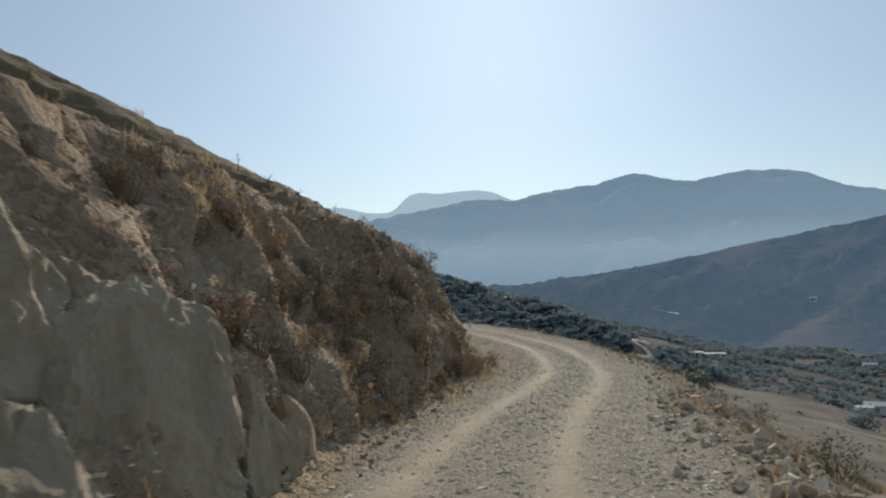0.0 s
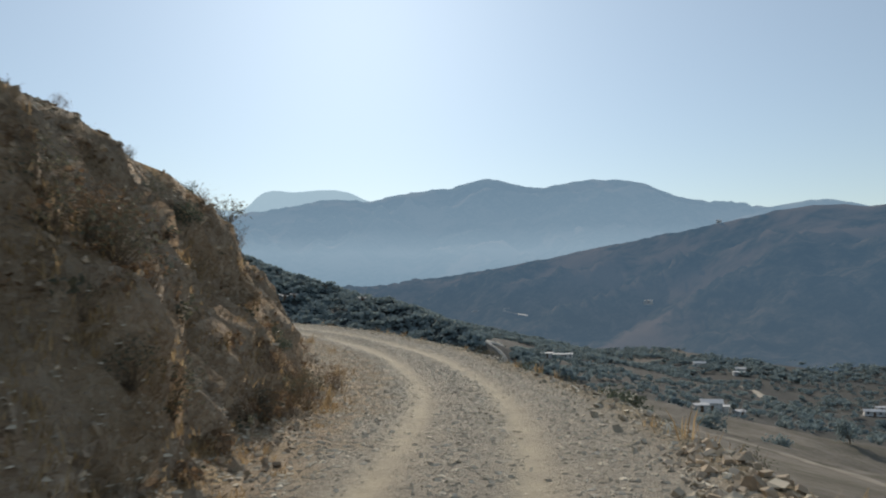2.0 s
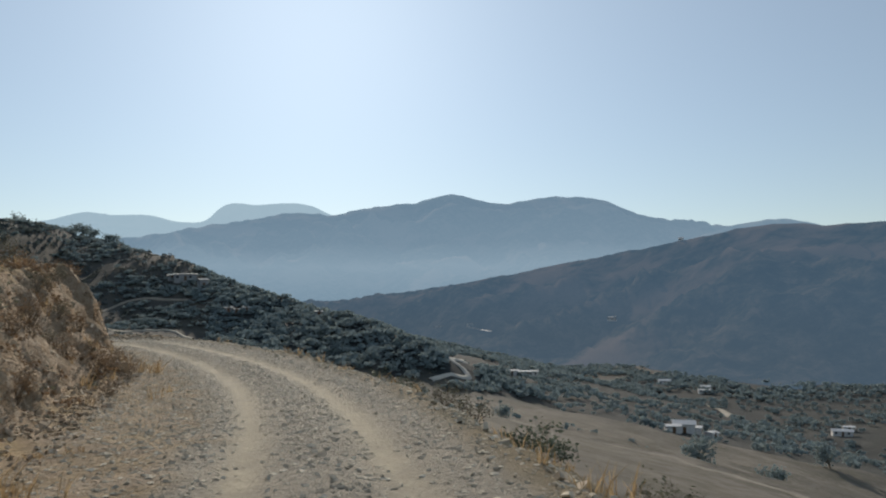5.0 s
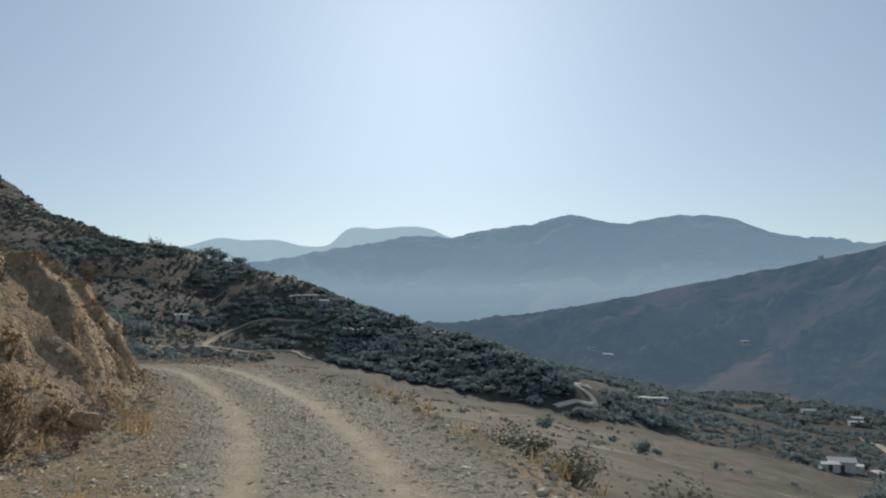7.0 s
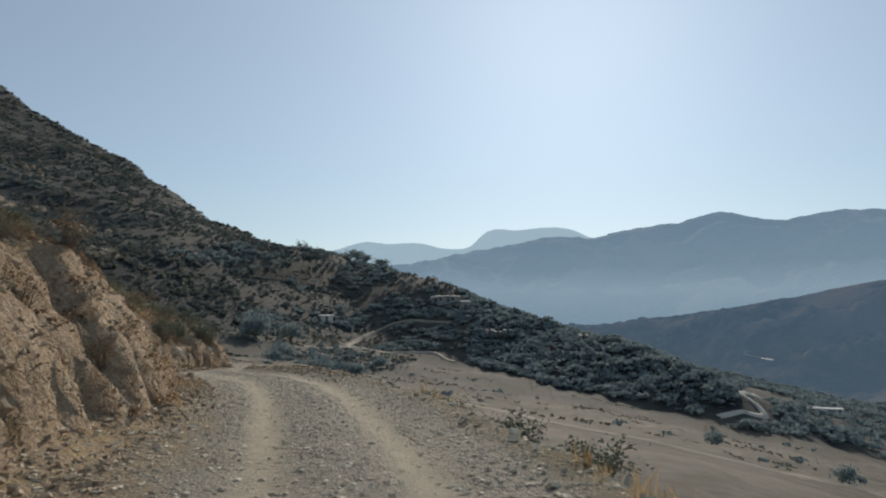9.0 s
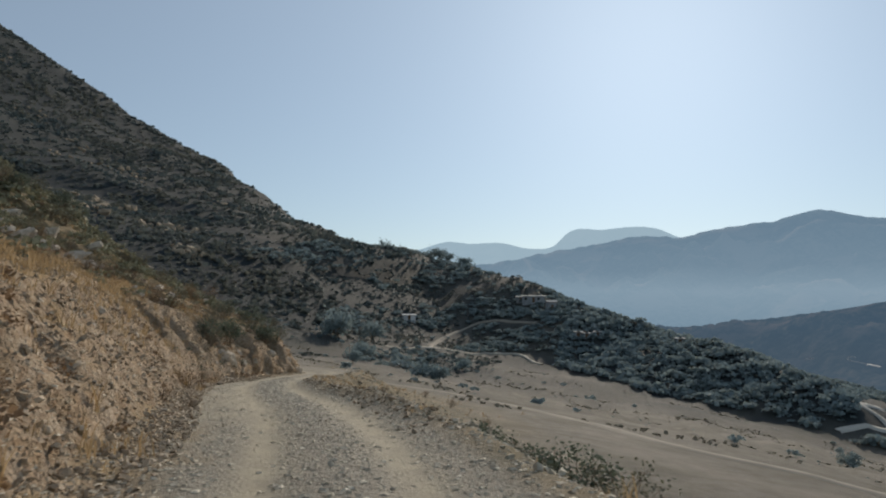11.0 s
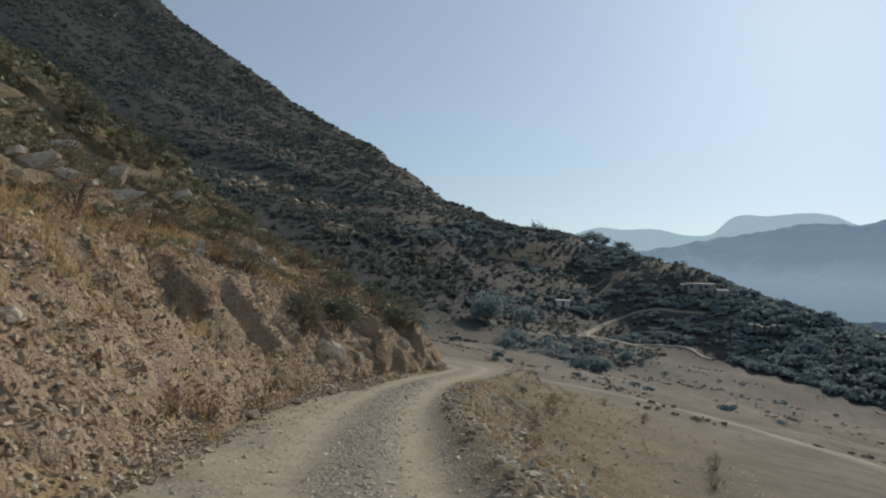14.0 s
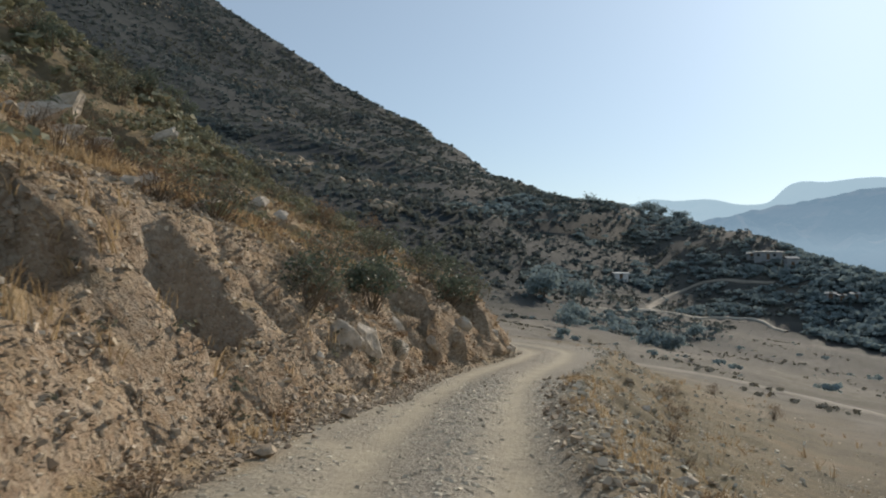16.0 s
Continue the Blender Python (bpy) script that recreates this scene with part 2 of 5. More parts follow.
def slab_material():
    """Smooth weathered rock: broad stains running down, fine grain, hairline pits."""
    m, n, l, b = material("olive_rock_face")
    p = n.new("ShaderNodeNewGeometry").outputs["Position"]
    run = n.new("ShaderNodeMapping")
    run.inputs["Scale"].default_value = (1.0, 1.0, 0.28)
    l.new(p, run.inputs["Vector"])
    c = ramp(n, l, noise_tex(n, l, run.outputs[0], 0.45, 6.0, 0.65), (0.3, (0.29, 0.25, 0.18)), (0.5, (0.42, 0.37, 0.275)), (0.72, (0.54, 0.475, 0.36)))
    c = blend(n, l, 0.35, c, ramp(n, l, noise_tex(n, l, p, 0.05, 6.0, 0.75), (0.3, (0.2, 0.175, 0.135)), (0.7, (0.52, 0.46, 0.36))))
    c = blend(n, l, ramp(n, l, noise_tex(n, l, p, 0.8, 4.0), (0.52, grey(0)), (0.64, grey(0.6))), c, (0.34, 0.235, 0.14))
    l.new(c, b.inputs["Base Color"])
    b.inputs["Roughness"].default_value, b.inputs["Specular IOR Level"].default_value = 0.95, 0.15
    pits = calc(n, l, "ADD", calc(n, l, "MULTIPLY", noise_tex(n, l, p, 0.22, 9.0, 0.75), 0.7), calc(n, l, "MULTIPLY", cells_tex(n, l, run.outputs[0], 0.3, "Distance", "DISTANCE_TO_EDGE"), 0.5))
    relief(n, l, b, pits, 0.9, 0.12)
    return m


ROCK_SLAB = slab_material()
RUBBLE = plain_material("ochre_rubble", (0.3, 0.228, 0.16), (0.53, 0.435, 0.32), 0.5, 0.95, 0.0, vary=0.5)
SCREE = plain_material("scree", (0.29, 0.222, 0.152), (0.56, 0.468, 0.355), 0.9, 0.95, 0.0, vary=0.75)
GRAVEL = plain_material("grey_gravel", (0.4, 0.35, 0.265), (0.7, 0.625, 0.495), 0.5, 0.95, 0.0, vary=0.7)
TWIG = plain_material("dry_twig", (0.1, 0.075, 0.05), (0.22, 0.17, 0.12), 0.2)
BARK = plain_material("grey_bark", (0.1, 0.08, 0.06), (0.2, 0.17, 0.13), 0.3, 0.9, 0.02)
LEAF_GREEN = plain_material("olive_leaf", (0.075, 0.098, 0.07), (0.145, 0.165, 0.12), 0.4, 0.6, vary=0.5, through=0.3)
LEAF_GREY = plain_material("grey_green_leaf", (0.1, 0.105, 0.075), (0.19, 0.185, 0.135), 0.4, 0.7, vary=0.5, through=0.3)
LEAF_DRY = plain_material("dry_brown_leaf", (0.16, 0.105, 0.065), (0.3, 0.21, 0.13), 0.4, 0.8, vary=0.5, through=0.3)
STRAW = plain_material("straw", (0.29, 0.2, 0.105), (0.48, 0.365, 0.215), 0.5, 0.8, vary=0.5, through=0.4)
# leaf colour paled and blued to carry the haze over the slopes
HAZED_WOODS = plain_material("hazed_hill_foliage", (0.19, 0.25, 0.265), (0.275, 0.325, 0.315), 26.0, 0.9, vary=0.1, through=0.3)
# scrub leaves with the mountain's blue haze tinted in
HAZED_MAQUIS = plain_material("hazed_scrub_foliage", (0.09, 0.12, 0.125), (0.165, 0.17, 0.142), 75.0, 0.85, spread=(0.42, 0.6), vary=0.12, through=0.28)
SCRUB = plain_material("dry_scrub_foliage", (0.18, 0.19, 0.12), (0.33, 0.305, 0.205), 4.0, 0.8, vary=0.5, through=0.15)
WEED = plain_material("field_weed", (0.22, 0.2, 0.155), (0.3, 0.268, 0.207), 3.0, 0.9, vary=0.3, through=0.15)
LIME = plain_material("white_wall", (0.55, 0.54, 0.52), (0.75, 0.735, 0.71), 0.8, 0.8)
# white walls and roofs on the spur, dulled blue-grey to stand for haze
HAZED_LIME = plain_material("hazed_wall", (0.24, 0.255, 0.265), (0.34, 0.35, 0.355), 0.8, 0.85)
TIN = plain_material("pale_tin_roof", (0.5, 0.5, 0.5), (0.68, 0.67, 0.66), 0.8, 0.7)
SHADE_GLASS = plain_material("dark_window", (0.02, 0.022, 0.025), (0.04, 0.042, 0.045), 0.5, 0.2)
TIMBER = plain_material("brown_timber", (0.1, 0.06, 0.035), (0.2, 0.13, 0.08), 0.3, 0.7)
FIELD_DUST = plain_material("field_track_earth", (0.19, 0.17, 0.138), (0.285, 0.256, 0.21), 3.0, 0.95)
DUST = plain_material("pale_track_dust", (0.3, 0.27, 0.215), (0.46, 0.42, 0.345), 3.0, 0.95)
CHALK = plain_material("chalky_track_dust", (0.38, 0.36, 0.315), (0.52, 0.49, 0.43), 4.0, 0.95)
PALE_RUBBLE = plain_material("pale_rubble", (0.37, 0.295, 0.21), (0.62, 0.525, 0.405), 0.5, 0.95, 0.0, vary=0.5)
ASPHALT = plain_material("far_road_surface", (0.42, 0.42, 0.41), (0.55, 0.55, 0.54), 6.0, 0.7)
# ---- the lie of the land -------------------------------------------------
# road centre line: x, y, height of the roadbed
ROAD = [(-1.3, -30.0, 1.9), (-0.7, -14.0, 0.75), (-0.1, 0.0, -0.05), (0.1, 4.5, -0.33), (0.65, 8.9, -0.65),
        (1.6, 13.3, -0.91), (3.0, 18.6, -1.22), (4.1, 24.0, -1.52), (4.55, 28.6, -1.7), (4.6, 33.1, -1.8), (4.0, 40.0, -1.97),
        (2.8, 45.6, -1.99), (1.1, 51.0, -2.0), (-1.25, 57.4, -2.09), (-4.2, 63.5, -2.33), (-7.4, 69.4, -2.72),
        (-11.6, 78.3, -3.3), (-15.2, 88.1, -3.95), (-17.5, 98.2, -4.5), (-20.0, 105.5, -4.95),
        (-26.0, 111.5, -5.2), (-37.0, 117.5, -5.6), (-46.0, 121.5, -5.8), (-56.0, 127.0, -6.2), (-75.0, 128.0, -6.0)]


def spline(points, step):
    """A smooth line through the points, sampled about every step metres."""
    p = np.array(points, float)
    u = np.r_[0, np.cumsum(np.linalg.norm(np.diff(p[:, :2], axis=0), axis=1))]
    m = np.gradient(p, u, axis=0)
    s = np.arange(0, u[-1], step)
    k = np.clip(np.searchsorted(u, s, side="right") - 1, 0, len(u) - 2)
    h = (u[k + 1] - u[k])[:, None]
    v = ((s - u[k]) / h[:, 0])[:, None]
    return s, ((2 * v**3 - 3 * v**2 + 1) * p[k] + (v**3 - 2 * v**2 + v) * h * m[k]
               + (3 * v**2 - 2 * v**3) * p[k + 1] + (v**3 - v**2) * h * m[k + 1])


ROAD_S, ROAD_P = spline(ROAD, 0.3)
ROAD_S = ROAD_S - ROAD_S[np.argmin(np.abs(ROAD_P[:, 1]) + (ROAD_P[:, 1] > 40) * 99)]
ROAD_T = np.gradient(ROAD_P[:, :2], axis=0)
ROAD_T /= np.linalg.norm(ROAD_T, axis=1)[:, None]


def along(s, *pairs):
    """A value that changes along the road: (s, value) pairs, eased between them."""
    a = np.array(pairs, float)
    k = np.clip(np.searchsorted(a[:, 0], s) - 1, 0, len(a) - 2)
    v = np.clip((s - a[k, 0]) / (a[k + 1, 0] - a[k, 0]), 0, 1)
    return a[k, 1] + (a[k + 1, 1] - a[k, 1]) * v * v * (3 - 2 * v)


def road_frame(x, y):
    """For each place: distance along the road, distance to its left, and the roadbed's height there."""
    n = len(x)
    s, d, z = np.zeros(n), np.zeros(n), np.zeros(n)
    for a in range(0, n, 4000):
        px, py = x[a:a + 4000], y[a:a + 4000]
        i = ((px[:, None] - ROAD_P[None, :, 0]) ** 2 + (py[:, None] - ROAD_P[None, :, 1]) ** 2).argmin(1)
        rx, ry, t = px - ROAD_P[i, 0], py - ROAD_P[i, 1], ROAD_T[i]
        f = np.clip(rx * t[:, 0] + ry * t[:, 1], -0.3, 0.3)
        s[a:a + 4000] = ROAD_S[i] + f
        side = t[:, 0] * ry - t[:, 1] * rx
        d[a:a + 4000] = np.where(side >= 0, 1, -1) * np.hypot(rx - f * t[:, 0], ry - f * t[:, 1])
        j = np.clip(i + 1, 0, len(ROAD_P) - 1)
        z[a:a + 4000] = ROAD_P[i, 2] + (ROAD_P[j, 2] - ROAD_P[i, 2]) * f / 0.3
    return s, d, z


def lattice(ix, iy, seed):
    """A fixed random number in 0..1 for each whole-numbered place."""
    h = (ix.astype(np.int64) * 374761393 + iy.astype(np.int64) * 668265263 + seed * 144665) & 0x7FFFFFFF
    h = ((h ^ (h >> 13)) * 1274126177) & 0x7FFFFFFF
    return ((h ^ (h >> 16)) & 0xFFFF) / 65535.0


def wave(x, y, size, seed=0):
    """Smooth value noise in -1..1 with features of about size metres."""
    x, y = x / size, y / size
    ix, iy = np.floor(x), np.floor(y)
    u, v = x - ix, y - iy
    u, v = u * u * u * (u * (6 * u - 15) + 10), v * v * v * (v * (6 * v - 15) + 10)
    a, b = lattice(ix, iy, seed), lattice(ix + 1, iy, seed)
    c, e = lattice(ix, iy + 1, seed), lattice(ix + 1, iy + 1, seed)
    return 2 * (a + (b - a) * u + (c - a) * v + (a - b - c + e) * u * v) - 1


def rough(x, y, size, octaves=4, seed=0, sharp=False):
    """Layered noise; sharp: with creased ridges, as in broken rock."""
    out, amp = 0.0, 1.0
    for k in range(octaves):
        w = wave(x * 0.8 + y * 0.6, y * 0.8 - x * 0.6, size, seed + 7 * k) if k % 2 else wave(x, y, size, seed + 7 * k)
        out = out + amp * (1 - 2 * np.abs(w) if sharp else w)
        amp, size = amp * 0.5, size * 0.47
    return out


def smax(a, b, soft):
    """The higher of two heights, with a rounded joint."""
    h = np.clip(0.5 + 0.5 * (a - b) / soft, 0, 1)
    return b + (a - b) * h + soft * h * (1 - h)


def ridge(x, y, crest, front, back):
    """A crest line falling away on both sides: front is the slope to its right as it runs, back the slope to its left."""
    p = np.array(crest, float)
    best, top, side = np.full(x.shape, 1e12), np.zeros(x.shape), np.zeros(x.shape)
    for a, b in zip(p[:-1], p[1:]):
        ex, ey = b[0] - a[0], b[1] - a[1]
        v = np.clip(((x - a[0]) * ex + (y - a[1]) * ey) / (ex * ex + ey * ey), 0, 1)
        dx, dy = x - a[0] - v * ex, y - a[1] - v * ey
        near = dx * dx + dy * dy
        closer = near < best
        best = np.where(closer, near, best)
        top = np.where(closer, a[2] + v * (b[2] - a[2]), top)
        side = np.where(closer, ex * dy - ey * dx, side)
    return top - np.sqrt(best + 36) * np.where(side > 0, back, front) + 6 * front


SPUR = [(-190, 395, 50), (-124, 427, 36.5), (-91, 465, 33), (-44, 410, 19), (-14, 360, 6.5), (19, 318, -4.5), (34, 291, -8.5), (48, 264, -14), (55, 240, -18.5), (57, 224, -25)]
FIELD_Y, FIELD_Z = (-200, 0, 40, 90, 120, 131, 165, 204, 230, 300, 400, 800), (-6, -4.4, -5.6, -7.6, -9.8, -11.0, -15.2, -18.6, -19.0, -18.4, -17.5, -16)


def field(x, y):
    """The farmland: it falls from the road to the foot of the spur, and more steeply to the valley on the right."""
    level = sum(np.interp(y + k, FIELD_Y, FIELD_Z) for k in (-12, -6, 0, 6, 12)) / 5
    steep_ = 0.11 * np.maximum(x - 14, 0) * np.clip((190 - y) / 70, 0, 1) + 0.085 * np.maximum(x - 60, 0)
    return np.maximum(level - 0.138 * x - steep_, -64 - 0.01 * y)


def mountain(x, y):
    """The big slope that climbs to the left, and its far side beyond the skyline."""
    u = np.clip(-x - 117, -120, 640)
    front = 14.0 + np.where(u > 0, 0.22, 0.46) * u + 0.00046 * u * np.abs(u) + 0.093 * (y - 249)
    front = front + np.interp(u, (-120, -40, -8, 3, 30, 58, 143, 225, 246, 258, 264, 326, 385, 440, 512, 588), (0, -1, -4, -3, 1, 2.5, 2.5, -4, -11, -9, -4.5, -5, -7, -2, 1, -1.5))
    beyond = (x + 124) * 0.785 + (y - 427) * 0.62
    return front - 0.75 * np.maximum(beyond, 0) - 0.2 * np.maximum(60 - y, 0) - 0.9 * np.maximum(y - 777, 0) - 0.6 * np.maximum(-x - 760, 0)


def natural(x, y):
    """The land as it lay before the road was cut."""
    z = field(x, y) - np.where(x > 30, np.clip((y - 680) * 0.2, 0, 40), 0)
    z = smax(z, ridge(x, y, SPUR, 0.28, 0.5), 4.0)
    z = smax(z, mountain(x, y), 8.0)
    far = np.clip(np.hypot(x, y - 60) / 200, 0, 1)
    return z + np.clip(np.hypot(x + 20, y - 60) / 30 - 2, 0, 1) * np.clip((340 - y) / 60, 0, 1) * (0.35 * rough(x, y, 9, 3, 13) + 0.25 * rough(x, y, 4.5, 2, 17, True)) + far * (1.6 * rough(x, y, 55, 4, 3) + np.clip((z + 5) / 60, 0, 1.4) * 3.2 * rough(x, y, 110, 4, 9, True))


def bare_slope(s):
    """How far from the road's middle the raw, stony slope reaches up the hillside."""
    return along(s, (58, 3.0), (64, 6.0), (70, 9.0), (80, 11.5), (85.5, 11.3), (88, 9.6), (92, 8.6), (100, 6.5), (107, 4.0))


def land(x, y):
    """Height and surface kinds (road, rut, bank, scrub) at each place."""
    s, d, zr = road_frame(x, y)
    base = natural(x, y)
    toe = along(s, (-30, 2.4), (7, 1.75), (14, 2.3), (20, 2.9), (26, 3.6), (39, 3.7), (48, 2.7), (54, 2.2), (60, 2.4), (70, 2.6), (79, 2.6), (88, 1.8), (100, 1.5), (118, 2.4), (170, 3))
    edge = along(s, (-30, 2.6), (12, 2.6), (20, 2.3), (30, 1.7), (40, 2.0), (46, 2.1), (52, 2.0), (60, 1.7), (66, 1.45), (72, 1.2), (80, 1.2), (86, 1.5), (92, 1.9), (101, 2.0), (113, 2.8), (125, 3))
    top = along(s, (-30, 4.5), (9, 3.62), (15, 3.42), (19, 3.6), (25, 3.1), (32, 2.4), (41, 2.5), (48, 2.7), (56, 2.3), (64, 2.3), (72, 3.0), (84, 3.0), (92, 2.7), (103, 2.7), (112, 2.2), (125, 2.5))
    steep = along(s, (-30, 1.7), (13, 1.7), (19, 2.4), (27, 2.4), (33, 1.5), (50, 1.6), (62, 1.15), (72, 1.25), (84, 1.2), (100, 1.2), (125, 1.2))
    hill = along(s, (-30, 0.4), (11, 0.4), (16.5, 0.5), (21, 0.2), (30, 0.1), (50, 0.1), (60, 0.3), (70, 0.44), (82, 0.42), (96, 0.44), (112, 0.44), (130, 0.3), (170, 0.3))
    climb = along(s, (50, 0), (66, 0.06), (80, 0.2), (112, 0.26), (135, 0.1))
    # left: talus, cut face, hillside
    u = d - toe
    calm = along(s, (0, 1.0), (30, 0.9), (38, 0.55), (56, 0.55), (64, 0.5), (88, 0.5), (95, 1.0), (112, 1.0))
    jag = 0.3 * calm * rough(x, y, 2.3, 3, 21, True) + 0.18 * rough(x, y, 0.7, 3, 31, True)
    # buttresses: the face steps out towards the road
    for at, out, length in ((9.0, 0.2, 4.0), (14.5, 0.35, 4.0), (46.5, 0.5, 5.0), (52.0, 0.4, 4.0), (75.6, 0.12, 3.5), (80.2, 0.3, 5.0), (88.0, 0.4, 4.0), (93.5, 0.7, 5.0), (100.5, 0.7, 6.0)):
        u = u + out * np.clip((s - at) / 0.3, 0, 1) * np.clip(1 - (s - at) / length, 0, 1) * np.clip((u - 0.5) / 0.5, 0, 1)
    # dug-out recesses: the face steps back, each ending in an upright far wall
    for s0, s1, low, deep in ((77.6, 80.4, 1.7, 0.8), (81.0, 83.3, 1.15, 0.95), (84.2, 85.2, 0.7, 0.4)):
        u = u - deep * np.clip((s - s0) / 0.9, 0, 1) * np.clip((s1 - s) / 0.15, 0, 1) * np.clip((u - low) / 0.3, 0, 1) * np.clip((3.1 - u) / 0.5, 0, 1)
    v = u + 0.28 * jag * np.clip(u / 0.8, 0, 1)
    talus = 0.35 * np.clip(v, 0, None)
    face = 0.25 + steep * np.clip(v - 0.5, 0, None)
    cut = np.where(v < 0.5, talus, np.minimum(talus + 9, face))
    over = np.maximum(0, cut - top)
    reach = np.maximum(u - top / steep, 0)
    upper = top + hill * np.minimum(reach, 42) + climb * np.clip(reach - 8, 0, 34) - 0.75 * np.maximum(reach - 46, 0)
    left = np.where(over > 0, np.minimum(cut, upper), cut)
    ledge = left / 0.5 + 1.2 * wave(x, y, 2.6, 201) + 0.4 * wave(x, y, 0.8, 203)
    left = left + np.clip(u / 0.8, 0, 1) * np.clip((top + 2 - left) / 2, 0, 1) * (0.055 * np.sin(6.283 * ledge) + 0.03 * np.sin(2.7 * 6.283 * ledge))
    grow = np.clip(u / 1.2, 0, 1)
    left = left + grow * (0.16 * jag + 0.06 * rough(x, y, 0.35, 2, 41, True)) + np.clip((reach - 1) / 6, 0, 1) * (0.35 * rough(x, y, 5, 3, 51) + 0.9 * np.clip(reach / 30, 0, 1) * rough(x, y, 14, 3, 53, True))
    # right: shoulder and fill slope
    w = -d - edge
    berm = along(s, (58, 0.1), (66, 0.26), (84, 0.24), (92, 0.1))
    right = berm * np.exp(-((w - 0.25) / 0.42) ** 2) - 0.16 * np.clip(w, 0, 0.6) - 0.55 * np.clip(w - 0.4, 0, None)
    right = right + np.clip(w, 0, 1) * 0.14 * rough(x, y, 1.1, 4, 61)
    # roadbed: worn wheel tracks, loose middle and margins
    shift = along(s, (-30, 0.1), (18, 0.2), (30, 0.22), (45, -0.05), (62, 0.05), (78, 0.25), (100, 0.2))
    rut = np.exp(-((np.abs(d - shift) - 0.8) / along(s, (55, 0.27), (65, 0.36))) ** 2)
    bed = -0.05 * rut + 0.03 * np.exp(-((d - shift) / 0.35) ** 2) + 0.02 * rough(x, y, 0.9, 3, 71) * (1 - 0.6 * rut)
    z = zr + np.where(d > 0, left, right) + bed * np.clip(1 - np.maximum(u, w) / 0.6, 0, 1)
    z = np.where(d > 0, np.where(reach > 36, smax(z, base, 4.0), np.maximum(z, base)), np.where(w > 3, smax(z, base, 1.5), z))
    on = np.clip(-np.maximum(u, w) / 0.35 + 0.3, 0, 1)
    bare = bare_slope(s) - toe - 3.0
    wild = np.where(d > 0, np.clip((reach - np.maximum(bare, 0.2) + 0.8 * rough(x, y, 2.5, 2, 79)) / 2.0, 0, 1), np.clip((w - 0.3) / 1.5, 0, 1))
    # dust swept against the foot of the third bank
    late = along(s, (58, 0), (65, 1), (82, 1), (92, 0))
    bank = np.clip((d - 1.35 - 0.6 * late + 0.3 * wave(x, y, 0.8, 77)) / 0.5, 0, 1)
    on = np.where(d > 0, on * (1 - 0.75 * bank), on)
    dusty = np.maximum(rut, 0.8 * late * np.clip((d - 0.9) / 0.3, 0, 1) * np.clip(0.75 + 0.5 * rough(x, y, 1.3, 2, 75), 0, 1))
    return z, on, dusty * on, bank, wild
# ---- ground: one sheet, fine along the road ----
gx, gy = widening(-28, 9, 0.17, -2600, 2600, 1.06), widening(-2, 112, 0.22, -900, 2600, 1.06)
X, Y = (a.ravel() for a in np.meshgrid(gx, gy, indexing="ij"))
Z, RD, RUT, BANK, WILD = (np.zeros(len(X)) for _ in range(5))
NEAR = (np.abs(X + 20) < 190) & (Y > -150) & (Y < 290)
Z[NEAR], RD[NEAR], RUT[NEAR], BANK[NEAR], WILD[NEAR] = land(X[NEAR], Y[NEAR])
Z[~NEAR] = natural(X[~NEAR], Y[~NEAR])
WILD[~NEAR] = 1
WOOD = np.clip((np.maximum(ridge(X, Y, SPUR, 0.28, 0.5), mountain(X, Y)) - field(X, Y) + 1) / 4, 0, 1)
# fields lie open on the near part of the spur
WOOD = np.maximum(WOOD, 0.75 * np.clip((X * 0.55 + Y - 262) / 20, 0, 1) * np.clip((X - 58) / 14, 0, 1))
WOOD = np.maximum(WOOD, 0.9 * np.clip((Y - 330) / 60, 0, 1) * (X > 30))
WOOD = np.maximum(WOOD, (0.72 + 0.25 * rough(X, Y, 16, 3, 147)).clip(0, 0.95) * np.clip((Y - 180) / 50, 0, 1))
WOOD = np.where((X < -8) & (ridge(X, Y, SPUR, 0.28, 0.5) > mountain(X, Y)), WOOD * (0.68 + 0.2 * rough(X, Y, 20, 3, 149)).clip(0.4, 1), WOOD)
# ground far down the valley, lightened unevenly to stand for the haze there
WOOD = np.where((X > 30) & (Y > 560), WOOD * (0.6 + 0.25 * rough(X, Y, 60, 3, 145)).clip(0.2, 0.9), WOOD)
S_, D_, _ = road_frame(X, Y)
# broken rock: the cut face leans in and out
zg = Z.reshape(len(gx), len(gy))
fall = np.hypot(np.gradient(zg, gx, axis=0), np.gradient(zg, gy, axis=1)).ravel()
raw = NEAR & (D_ > 0) & (D_ < 25) & (fall > 0.45)
push = np.clip(fall[raw] - 0.5, 0, 1) * along(S_[raw], (0, 0.55), (10, 0.6), (15, 0.9), (30, 0.8), (37, 0.45), (57, 0.45), (66, 0.45), (88, 0.5), (94, 1.0), (112, 1.0)) * (0.3 * rough(S_[raw], Z[raw] * 1.4, 1.3, 3, 81, True) + 0.2 * rough(S_[raw], Z[raw] * 1.8, 0.5, 3, 85, True))
idx = np.clip(((S_[raw] - ROAD_S[0]) / 0.3).astype(int), 0, len(ROAD_T) - 1)
X[raw] += ROAD_T[idx, 1] * push
Y[raw] -= ROAD_T[idx, 0] * push
CLOSE = np.where(D_ > 0, np.clip((75 - D_) / 25, 0, 1), np.clip((16 + D_) / 10, 0, 1)) * (S_ > -200)
SHEET = np.stack([X, Y, Z], 1)
ground = mesh_object("ground", SHEET, grid_faces(len(gx), len(gy)), GROUND, smooth=True)
